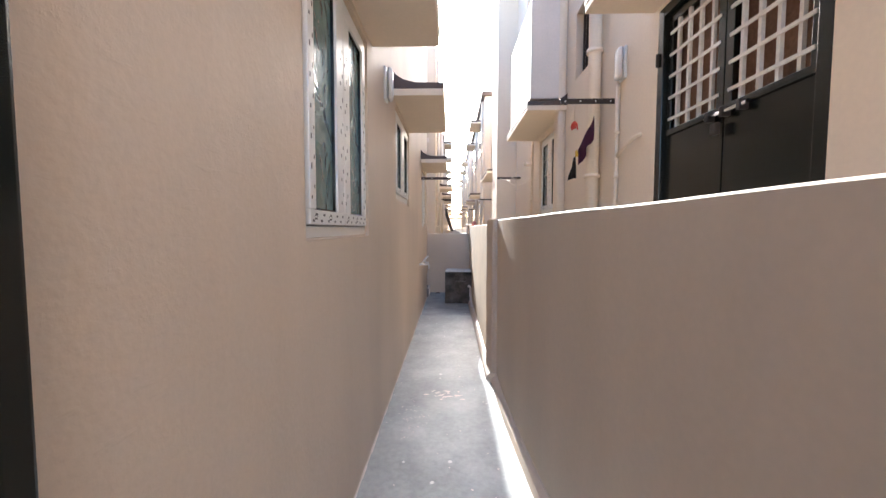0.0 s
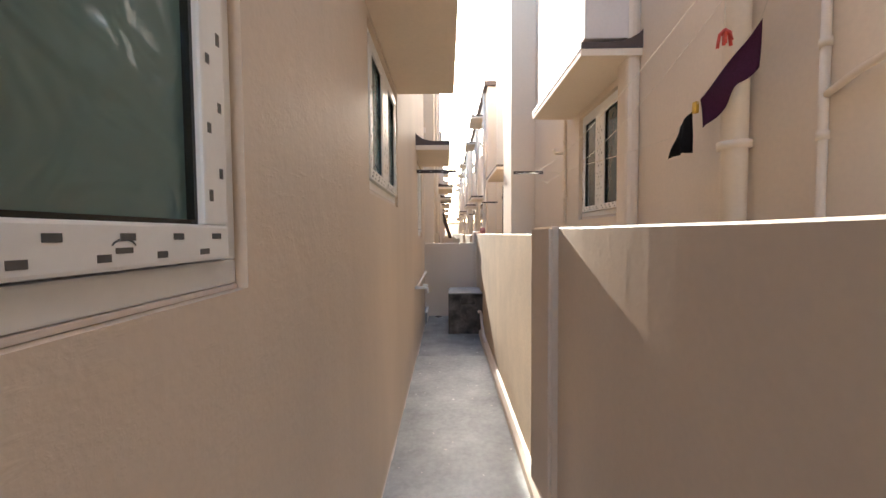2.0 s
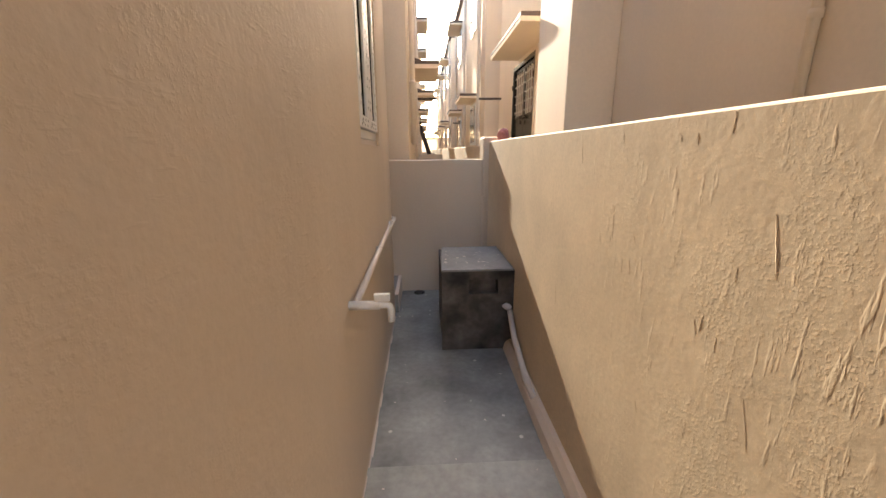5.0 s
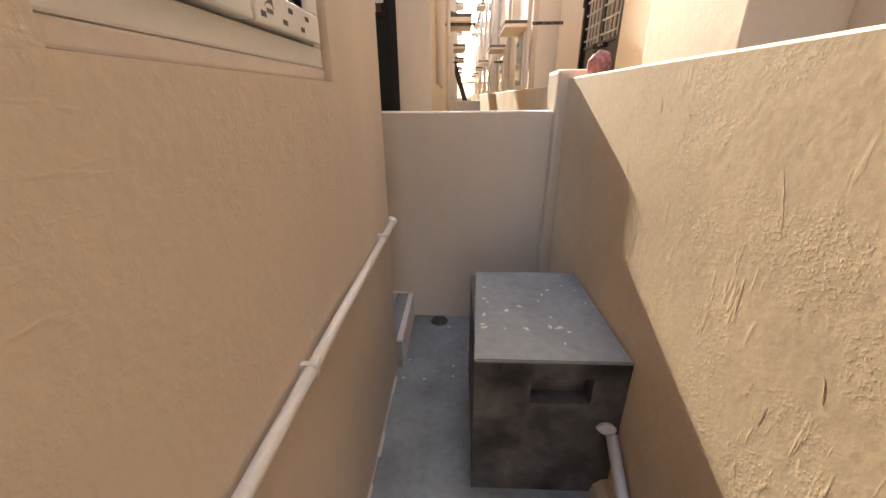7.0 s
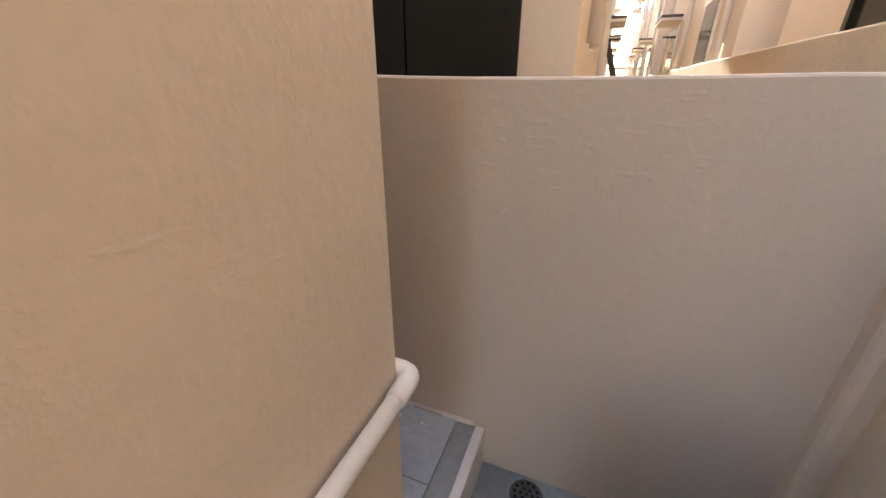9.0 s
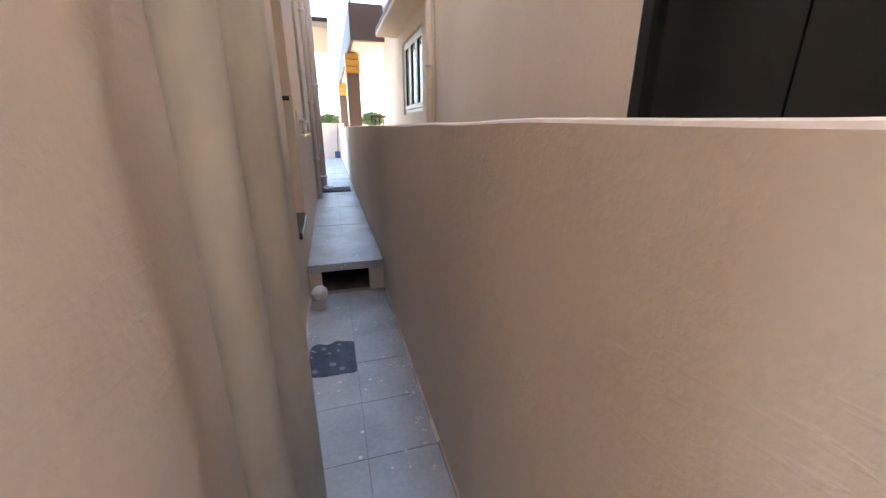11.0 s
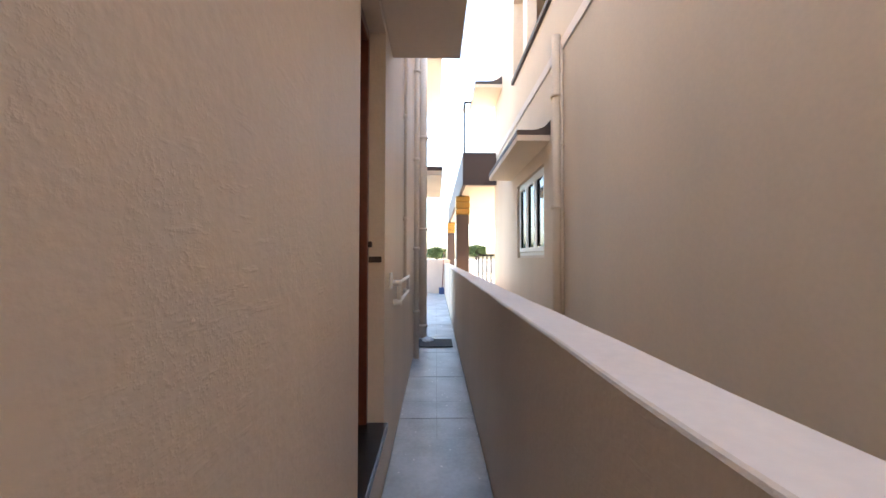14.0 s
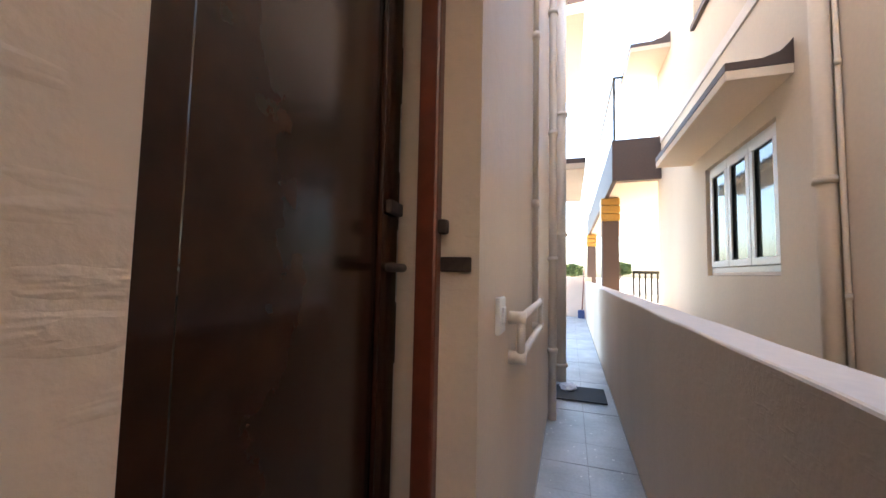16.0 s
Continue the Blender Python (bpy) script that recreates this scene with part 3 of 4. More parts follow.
bm = bmesh.new()
rnd = random.Random(11)
runs = [((-0.45, -3.2 + 0.12 * k), (-0.45, -3.08 + 0.12 * k), 1, 0, 0.011 if -3.1 + 0.12 * k < 6.3 else 0.0) for k in range(93)]
runs += [((-0.46 - 0.12 * k, 8.05), (-0.58 - 0.12 * k, 8.05), 0, 1, 0.177) for k in range(20)]
runs += [((-0.46 - 0.12 * k, 8.585), (-0.58 - 0.12 * k, 8.585), 0, -1, 0.177) for k in range(20)]
for (xa, ya), (xb, yb), nx, ny, z in runs:
    w = 0.004 + 0.009 * rnd.random()
    q = [bm.verts.new(p) for p in ((xa, ya, z), (xb, yb, z), (xb + nx * w, yb + ny * w, z + 0.0015), (xa + nx * w, ya + ny * w, z + 0.0015), (xa, ya, z + 0.012), (xb, yb, z + 0.012))]
    bm.faces.new((q[0], q[1], q[2], q[3])), bm.faces.new((q[3], q[2], q[5], q[4])), bm.faces.new((q[0], q[3], q[4])), bm.faces.new((q[1], q[5], q[2]))
structure("wall_foot_fillet", bm, PALE, "thin uneven pale plaster line along the foot of the walls")
structure("kerb_end", solid((0.395, 8.06, -0.02), (0.452, 8.525, 0.212), 0.012), PALE, "short pale kerb behind the tank")

# step into the rear passage, and its drain
structure("step", solid((-0.45, 8.052, -0.05), (-0.415, 8.583, 0.176), 0.006), PALE, "rough whitish edge of the step up to the rear passage")
drain = thing("floor_drain", "round perforated floor drain in grey cement", "drain")
bm = bmesh.new()
bmesh.ops.create_cone(bm, cap_ends=True, segments=28, radius1=0.058, radius2=0.054, depth=0.006, matrix=Matrix.Translation((-0.24, 8.515, 0.004)))
part("plate", bm, DARKCEM, drain)
for a in range(19):
    r, k = (0, 0) if a == 0 else ((0.02, a) if a < 7 else (0.04, a))
    ang = math.tau * (k / 6 if r < 0.03 else k / 12)
    bm = bmesh.new()
    bmesh.ops.create_cone(bm, cap_ends=True, segments=10, radius1=0.0062, radius2=0.0062, depth=0.004, matrix=Matrix.Translation((-0.24 + r * math.cos(ang), 8.515 + r * math.sin(ang), 0.0072)))
    part("hole", bm, STEEL, drain)

# ---- rear passage ----
slab = thing("slab_step", "grey cement slab on two short legs bridging the passage", "step")
part("slab", solid((-3.76, 8.055, 0.352), (-2.905, 8.58, 0.41), 0.008), TILE, slab)
part("leg", solid((-3.0, 8.055, 0.176), (-2.92, 8.14, 0.351), 0.006), PLASTER, slab)
part("leg", solid((-3.0, 8.475, 0.176), (-2.92, 8.58, 0.351), 0.006), PLASTER, slab)
# floor between the slab's legs, in the same dark cement as the tank
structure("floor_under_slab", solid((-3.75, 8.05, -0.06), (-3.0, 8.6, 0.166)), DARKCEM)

for x, y, r, label in ((-0.84, 8.147, 0.032, "painted vertical waste pipe standing off the rear wall"), (-1.106, 8.145, 0.051, "thick painted vertical drain pipe on the rear wall")):
    sp = thing("drain_pipe", label, "pipe", "rear drain pipes")
    part("pipe", tube([(x, y, 0.176), (x, y, 3.0), (x, y, HZ)], r, 28), GREYPIPE, sp, "", True)
    part("collar", tube([(x, y, 0.178), (x, y, 0.25), (x, y, 0.262)], r * 1.13, 28), PIPE, sp, "", True)
    part("collar", tube([(x, y, 2.75), (x, y, 2.85), (x, y, 2.86)], r * 1.13, 28), PIPE, sp, "", True)
ep = thing("branched_pipe", "thin painted pipe with a side branch on the rear wall", "pipe")
part("pipe", tube([(-1.435, 8.07, 0.176), (-1.435, 8.07, 1.6), (-1.435, 8.07, HZ)], 0.0185, 20), PIPE, ep, "", True)
part("tee", tube([(-1.435, 8.07, 1.60), (-1.435, 8.07, 1.65), (-1.435, 8.07, 1.71)], 0.0235, 20), PIPE, ep, "", True)
part("tee_socket", tube([(-1.43, 8.072, 1.655), (-1.40, 8.074, 1.665), (-1.37, 8.075, 1.675)], 0.0225, 20), PIPE, ep, "", True)
part("branch", tube([(-1.38, 8.074, 1.672), (-1.32, 8.076, 1.69), (-1.26, 8.072, 1.70), (-1.2, 8.05, 1.705), (-1.17, 8.03, 1.705)], 0.0195, 20), PIPE, ep, "", True)
for z in (0.5, 1.1):
    part("clip", tube([(-1.435, 8.07, z), (-1.435, 8.07, z + 0.01), (-1.435, 8.07, z + 0.02)], 0.0225, 20), PIPE, ep, "", True)
st = thing("pipe_stub", "short pale capped plastic pipe elbow rising from the tiles", "pipe")
part("stub", tube(bend((-2.72, 8.12, 0.176), (-2.72, 8.115, 0.27), (-2.66, 8.137, 0.31), 0.04), 0.039, 22), WPIPE, st, "", True)
part("socket", tube([(-2.72, 8.12, 0.178), (-2.72, 8.12, 0.225), (-2.72, 8.12, 0.24)], 0.05, 22), WPIPE, st, "", True)
part("rim", tube([(-2.70, 8.122, 0.283), (-2.68, 8.13, 0.297), (-2.652, 8.14, 0.315)], 0.045, 22), WPIPE, st, "", True)
part("cap", tube([(-2.652, 8.14, 0.315), (-2.649, 8.141, 0.317), (-2.646, 8.142, 0.319)], 0.036, 22), PIPE, st, "pale plastic end cap", True)

# door of the washroom, standing ajar
structure("door_sill", solid((-3.31, 7.87, 0.66), (-2.69, 8.07, 0.702), 0.004), GRANITE, "black granite door sill")
door = tagged(new("door_1"), "varnished dark brown door standing ajar in a red-brown frame", "door", kind="structure")
for x0, x1 in ((-2.715, -2.69), (-3.31, -3.275)):
    part("jamb", solid((x0, 7.925, 0.702), (x1, 7.97, 2.66), 0.006), REDWOOD, door, "red-brown painted door jamb")
part("head", solid((-3.275, 7.89, 2.6), (-2.715, 7.97, 2.66), 0.006), REDWOOD, door)
leaf = part("leaf", solid((-0.54, -0.034, 0.715), (0, 0, 2.59), 0.004), WOOD, door, "glossy brown door leaf")
leaf.matrix_world = Matrix.Translation((-2.717, 7.935, 0)) @ Matrix.Rotation(radians(5), 4, "Z")
for a, b in (((-0.535, 0.0005, 0.715), (-0.455, 0.009, 2.59)), ((-0.075, 0.0005, 0.715), (0, 0.009, 2.59)), ((-0.455, 0.0005, 0.715), (-0.075, 0.009, 0.86)), ((-0.455, 0.0005, 2.45), (-0.075, 0.009, 2.59))):
    part("rail", solid(a, b, 0.003), WOOD, leaf)
part("handle", tube(bend((-0.5, 0.0, 1.5), (-0.5, 0.04, 1.5), (-0.42, 0.04, 1.5), 0.02), 0.008), IRON, leaf, "dark metal lever handle", True)
part("bolt", solid((-0.53, 0.009, 1.6), (-0.47, 0.022, 1.625), 0.004), IRON, leaf)
part("latch_plate", solid((-3.309, 7.972, 1.495), (-3.296, 8.035, 1.525), 0.003), IRON, door, "dark metal latch plate")
part("staple", solid((-3.30, 7.97, 1.57), (-3.278, 7.99, 1.6), 0.006), IRON, door)
# washroom behind the door
structure("washroom_wall", solid((-3.75, 6.3, 0.6), (-3.62, 7.86, 2.9)), WALLTILE, "white tiled washroom wall with a dark border")
structure("washroom_back", solid((-3.62, 6.2, 0.6), (-2.4, 6.3, 2.9)), WALLTILE)
structure("washroom_side", solid((-2.5, 6.3, 0.6), (-2.4, 7.86, 2.9)), WALLTILE)
structure("washroom_ceiling", solid((-3.75, 6.2, 2.9), (-2.4, 7.86, 3.0)), UNLITROOM)
panel = thing("tile_border", "dark and grey border tiles on a washroom wall", "tiles")
for r, z in enumerate((1.22, 1.42, 1.62, 1.82, 2.02)):
    for k in range(5):
        part("tile", solid((-3.62, 7.53 - 0.3 * k - 0.0, z), (-3.612, 7.82 - 0.3 * k, z + 0.18), 0.002), (DARKTILE, TILE)[(r + k) % 2], panel)

canopy("beige concrete canopy over the rear door", ON_NORTH(-3.62, 0), 1.15, 0.4, 2.70, PLASTER, 0.11)
sw = thing("light_switch", "white plastic switch plate on a beige wall", "switch")
part("plate", solid((-3.565, 8.05, 1.345), (-3.48, 8.062, 1.435), 0.004), UPVC, sw)
part("rocker", solid((-3.54, 8.062, 1.37), (-3.505, 8.068, 1.41), 0.002), UPVC, sw)
tf = thing("mixer_pipe_frame", "pale plastic pipe frame with taps on the wall", "pipe")
for z in (1.25, 1.365):
    part("pipe", tube([(-3.68, 8.085, z), (-4.2, 8.085, z), (-4.44, 8.085, z)], 0.013), WPIPE, tf, "", True)
for x in (-3.70, -4.42):
    part("riser", tube([(x, 8.085, 1.25), (x, 8.085, 1.31), (x, 8.085, 1.365)], 0.013), WPIPE, tf, "", True)
    part("elbow", tube([(x, 8.05, 1.365), (x, 8.075, 1.365), (x, 8.1, 1.365)], 0.019), WPIPE, tf, "", True)
    part("elbow", tube([(x, 8.05, 1.25), (x, 8.075, 1.25), (x, 8.1, 1.25)], 0.019), WPIPE, tf, "", True)


def downpipe(label, x, y, radius, z0, z1, clips=(), mat=None, group="downpipes"):
    d = thing("downpipe", label, "pipe", group)
    part("pipe", tube([(x, y, z0), (x, y, (z0 + z1) / 2), (x, y, z1)], radius, 18), mat or PIPE, d, "", True)
    for z in clips:
        part("clip", tube([(x, y, z), (x, y, z + 0.035)], radius * 1.3, 18), mat or PIPE, d, "", True)
    return d


downpipe("thin painted water pipe on the rear wall", -4.32, 8.07, 0.014, 1.36, HZ, (1.8, 2.6, 3.6))
downpipe("painted vertical drain pipe on the rear wall", -5.6, 8.09, 0.03, 0.40, HZ, (0.9, 1.6, 2.6, 3.6, 4.6))
downpipe("thick painted drain pipe on the rear wall", -6.7, 8.125, 0.055, 0.40, HZ, (0.55, 1.9, 3.2, 4.5))
canopy("plain beige balcony edge under a brown top", ON_NORTH(-10.6, 0, 7.9), 2.5, 0.52, 3.0, NEIGHBOUR, 0.16)
canopy("plain beige roof edge", ON_NORTH(-11.0, 0, 7.9), 2.9, 0.52, 5.3, NEIGHBOUR, 0.3)
mat_ = thing("door_mat", "dark grey rubber mat lying on the tiles", "mat")
part("mat", solid((-6.5, 8.06, 0.41), (-6.07, 8.52, 0.42), 0.004), RUBBER, mat_)
rag = thing("floor_rag", "crumpled white rag at the foot of a pipe", "rag")
bm = bmesh.new()
bmesh.ops.create_icosphere(bm, subdivisions=3, radius=0.09)
for q in bm.verts:
    q.co = Vector((q.co.x * 1.3, q.co.y * 0.8, max(q.co.z * 0.45, -0.005))) * (1 + 0.3 * noise.noise(q.co * 22)) + Vector((-6.42, 8.2, 0.425))
part("cloth", bm, CLOTH, rag)
structure("end_wall", solid((-13.35, 6.0, -0.06), (-13.2, 8.75, 1.45), 0.01), PALE, "pale wall closing the rear passage")
broom = thing("broom", "broom leaning against the boundary wall", "broom")
part("handle", tube([(-12.9, 8.5, 0.6), (-12.95, 8.53, 1.1), (-13.0, 8.56, 1.7)], 0.014), REDWOOD, broom, "", True)
part("head", solid((-13.0, 8.4, 0.40), (-12.78, 8.56, 0.60), 0.02), BLUE, broom, "blue bristle head")

# ---- house behind the rear passage ----
wall("rear_house_wall", 1, 9.54, 9.72, (-9.2, -0.34), (-0.06, 5.8), [(-1.77, -0.59, 0.5, 2.72), (-7.04, -5.64, 1.52, 2.6), (-7.3, -4.3, 4.33, 5.6)], REARWALL, "cream plastered wall of the house behind")
wall("rear_house_side", 0, -0.34, -0.5, (9.72, 17.4), (-0.06, 5.8), [(10.9, 11.7, 1.5, 2.5), (13.6, 14.6, 1.5, 2.5)], REARWALL, "cream plastered side wall of the house behind")
structure("rear_house_roof", solid((-9.2, 9.54, 5.8), (-0.34, 17.4, 5.95)), NEIGHBOUR)
structure("rear_house_west", solid((-9.2, 9.72, -0.06), (-9.0, 17.4, 5.8)), NEIGHBOUR)
# added dark sheet that stands in for the shaded rooms behind the openings
structure("rear_house_unlit_sheet", solid((-8.9, 10.6, 0.3), (-0.6, 10.7, 5.7)), UNLITROOM)
window("window_6", "white plastic three-leaf window with tinted glass", ON_BACK(-7.04, 1.55), 1.4, 1.05, 3, GLASS)
canopy("concrete canopy with a dark brown top over a window", ON_BACK(-7.5, 0, 9.54), 2.1, 0.36, 2.78, NEIGHBOUR, 0.12)
downpipe("painted vertical drain pipe on a cream wall", -5.06, 9.495, 0.045, 0.0, 3.72, (2.0, 3.1), REARWALL)
downpipe("thin pipe beside a drain pipe", -4.99, 9.525, 0.012, 0.0, 3.6, (1.4, 2.6), REARWALL)


def steel_door(name, label, m, width, bottom, mid, top):
    """A black steel double door with barred upper panels: local x along the wall, y out of it."""
    d = tagged(new(name), label, "door", kind="structure")
    for a, b in (((0, 0, bottom), (0.06, 0.1, top)), ((width - 0.06, 0, bottom), (width, 0.1, top)), ((0.06, 0, top - 0.06), (width - 0.06, 0.1, top))):
        part("door_frame", solid(a, b, 0.004), STEEL, d)
    half = (width - 0.12) / 2
    for k in range(2):
        x0, x1 = 0.06 + k * half + 0.004, 0.06 + (k + 1) * half - 0.004
        leaf = part("leaf", solid((x0, 0.03, bottom + 0.02), (x1, 0.065, mid), 0.003), STEEL, d)
        for a, b in (((x0, 0.03, mid), (x0 + 0.05, 0.07, top - 0.07)), ((x1 - 0.05, 0.03, mid), (x1, 0.07, top - 0.07)), ((x0 + 0.05, 0.03, top - 0.12), (x1 - 0.05, 0.07, top - 0.07)),
                     ((x0, 0.066, mid - 0.03), (x1, 0.078, mid + 0.005))):
            part("stile", solid(a, b, 0.003), STEEL, leaf)
        part("backing", solid((x0 + 0.05, 0.0, mid), (x1 - 0.05, 0.012, top - 0.12)), CURTAIN, leaf, "dark brown mesh behind the bars")
        inner = x1 - x0 - 0.1
        for j in range(4):
            x = x0 + 0.05 + inner * (j + 0.5) / 4
            part("bar", solid((x - 0.009, 0.05, mid), (x + 0.009, 0.068, top - 0.12)), BARS, leaf, "white painted bar")
        for j in range(5):
            z = mid + 0.07 + (top - 0.12 - mid) * j / 5
            part("bar", solid((x0 + 0.03, 0.066, z - 0.008), (x1 - 0.03, 0.076, z + 0.008)), BARS, leaf, "white painted bar")
    c = width / 2
    part("bolt", tube([(c - 0.18, 0.095, mid - 0.035), (c, 0.095, mid - 0.035), (c + 0.1, 0.095, mid - 0.035)], 0.009), CHROME, d, "steel sliding bolt", True)
    for x in (c - 0.15, c - 0.04, c + 0.07):
        part("staple", solid((x - 0.012, 0.066, mid - 0.06), (x + 0.012, 0.11, mid - 0.012), 0.004), IRON, d)
    part("padlock", solid((c - 0.02, 0.09, mid - 0.14), (c + 0.03, 0.115, mid - 0.08), 0.008), IRON, d)
    for z in (bottom + 0.5, top - 0.35):
        part("hinge", tube([(width - 0.01, 0.105, z), (width - 0.01, 0.105, z + 0.08)], 0.012), IRON, d)
        part("hinge", tube([(0.01, 0.105, z), (0.01, 0.105, z + 0.08)], 0.012), IRON, d)
    return placed(d, m)


steel_door("door_2", "glossy black steel double door of the house behind", ON_BACK(-1.77, 0, 9.63), 1.18, 0.5, 1.98, 2.72)

canopy("plain cream roof edge of the house behind", ON_BACK(-9.9, 0, 9.54), 1.6, 0.5, 4.7, NEIGHBOUR, 0.12)
structure("rear_house_band", solid((-9.0, 9.526, 3.55), (-0.5, 9.5385, 3.66), 0.004), PALE, "pale plaster string course on the house behind")
structure("balcony_coping", solid((-7.3, 9.5, 4.27), (-4.3, 9.75, 4.332), 0.008), BROWN, "dark brown coping on a balcony parapet")
structure("balcony_back", solid((-7.5, 10.45, 3.9), (-4.1, 10.55, 5.7)), PALE, "pale wall at the back of the balcony")
structure("balcony_post", solid((-6.72, 9.56, 4.334), (-6.5, 9.7, 5.6), 0.008), NEIGHBOUR, "plastered post in the balcony opening")

# portico beyond the house behind
port = thing("portico", "house portico with a brown fascia and dark gold-topped columns", "portico")
part("deck", solid((-18.2, 8.92, 3.02), (-9.2, 13.0, 3.12), 0.01), NEIGHBOUR, port)
part("fascia", solid((-18.2, 8.85, 3.0), (-9.0, 8.92, 3.66), 0.01), BROWN, port)
part("fascia", solid((-9.0, 8.85, 3.0), (-8.95, 9.54, 3.66), 0.01), BROWN, port)
part("beam", solid((-18.2, 12.6, 2.5), (-9.2, 12.8, 3.02), 0.01), NEIGHBOUR, port)
for x in (-10.65, -17.4):
    col = part("column", solid((x, 8.8, -0.06), (x + 0.3, 9.1, 2.55), 0.01), BROWN, port, "dark brown column")
    for k in range(3):
        part("capital", solid((x - 0.02 - 0.012 * (k % 2), 8.78, 2.555 + 0.15 * k), (x + 0.32 + 0.012 * (k % 2), 9.12, 2.7 + 0.15 * k), 0.03), GOLD, col, "gold painted capital ring")
for a, b in (((-9.1, 8.9, 3.66), (-9.1, 8.9, 4.75)), ((-18.0, 8.9, 3.66), (-18.0, 8.9, 4.75)), ((-9.1, 8.9, 4.75), (-18.0, 8.9, 4.75)), ((-9.1, 8.9, 4.75), (-9.1, 9.6, 4.75))):
    part("handrail", tube([a, (Vector(a) + Vector(b)) / 2, b], 0.02, 8), STEEL, port)
gate = thing("gate", "black barred gate beyond the boundary wall", "gate")
part("rail", solid((-10.2, 9.3, 1.55), (-10.17, 10.3, 1.6)), STEEL, gate)
part("rail", solid((-10.2, 9.3, 0.3), (-10.17, 10.3, 0.35)), STEEL, gate)
for k in range(11):
    part("bar", solid((-10.195, 9.3 + 0.097 * k, 0.0), (-10.175, 9.33 + 0.097 * k, 1.6)), STEEL, gate)

# ---- neighbour along the lane ----
wall("lane_house_wall", 0, 1.4, 1.58, (-3.4, 13.0), (-0.06, 7.0),
     [(1.66, 2.80, 0.5, 2.84), (5.05, 6.06, 1.64, 2.76), (3.8, 4.45, 3.05, 3.75), (10.5, 11.8, 0.5, 2.75), (5.0, 6.1, 4.2, 5.4), (9.4, 10.6, 4.2, 5.4)], NEIGHBOUR, "cream plastered wall of the neighbouring house")
structure("lane_house_roof", solid((1.4, -3.4, 7.0), (6, 13.0, 7.15)), NEIGHBOUR)
# added sheet, coloured dark as the neighbour's unlit rooms
structure("lane_house_unlit_sheet", solid((2.4, -3.4, 0.0), (2.5, 13.0, 7.0)), UNLITROOM)
structure("lane_house_end", solid((1.58, 12.8, -0.06), (6, 13.0, 7.0)), NEIGHBOUR)
structure("lane_house_front", solid((1.58, -3.4, -0.06), (6, -3.2, 7.0)), NEIGHBOUR)
steel_door("door_3", "glossy black steel double door with white barred panels", ON_RIGHT(1.66, 0, 1.5), 1.14, 0.5, 2.06, 2.84)
window("window_7", "white plastic two-leaf window with dark glass", ON_RIGHT(5.05, 1.67, 1.5), 1.01, 1.09, 2, GLASS, True)
window("window_8", "white plastic upper window", ON_RIGHT(5.0, 4.23, 1.5), 1.1, 1.17, 2, GLASS)
window("window_9", "white plastic upper window", ON_RIGHT(9.4, 4.23, 1.5), 1.2, 1.17, 2, GLASS)
steel_door("door_4", "dark brown barred door of the neighbouring house", ON_RIGHT(10.5, 0, 1.5), 1.3, 0.5, 1.95, 2.75)
vent = tagged(new("window_10"), "small opening with brown boards and bars", "window", kind="structure")
part("board", solid((1.5, 3.8, 3.05), (1.52, 4.12, 3.75)), CURTAIN, vent)
for k in range(4):
    part("bar", solid((1.46, 4.14 + 0.08 * k, 3.05), (1.48, 4.16 + 0.08 * k, 3.75)), IRON, vent)
canopy("beige concrete door canopy with a dark brown top", ON_RIGHT(1.4, 0, 1.4), 1.45, 0.46, 2.86, NEIGHBOUR, 0.1)
canopy("beige concrete window canopy with a dark brown top", ON_RIGHT(4.72, 0, 1.4), 1.58, 0.46, 2.82, NEIGHBOUR, 0.1)
canopy("beige concrete door canopy with a dark brown top", ON_RIGHT(9.53, 0, 1.4), 1.9, 0.46, 2.8, NEIGHBOUR, 0.1)
structure("lane_column", solid((1.3, 4.74, -0.06), (1.4, 4.93, 7.0), 0.035), NEIGHBOUR, "rounded plaster column on the neighbouring wall")
structure("lane_pilaster", solid((1.0, 8.12, -0.06), (1.4, 8.98, 7.0), 0.01), NEIGHBOUR, "broad plastered pilaster on the neighbouring wall")
structure("lane_upper_bay", solid((0.98, 4.75, 2.96), (1.398, 6.2, 4.1), 0.01), PALE, "white upper parapet over the canopy")
downpipe("thick painted drain pipe on a cream wall", 1.335, 3.72, 0.055, 0.0, 7.0, (1.9, 3.0, 4.2), NEIGHBOUR)
downpipe("thin painted cable pipe below a lamp", 1.385, 3.34, 0.016, 0.0, 2.6, (1.85, 2.2), NEIGHBOUR)
downpipe("thin painted pipe beside a window", 1.38, 6.5, 0.02, 0.0, 7.0, (1.9, 2.6), NEIGHBOUR)
downpipe("painted drain pipe on a cream wall", 1.35, 6.75, 0.045, 3.0, 7.0, (3.3, 4.2), NEIGHBOUR)
wb = thing("wall_pipe_stub", "thin painted pipe branching from a wall pipe", "pipe")
part("stub", tube([(1.385, 3.33, 2.02), (1.37, 3.2, 2.06), (1.37, 3.02, 2.1), (1.4, 2.98, 2.11)], 0.014), NEIGHBOUR, wb, "", True)
hb = thing("wall_hook_pipe", "short bent overflow pipe on a cream wall", "pipe")
part("pipe", tube(bend((1.4, 6.62, 2.5), (1.28, 6.62, 2.5), (1.28, 6.62, 2.55), 0.03), 0.02), NEIGHBOUR, hb, "", True)


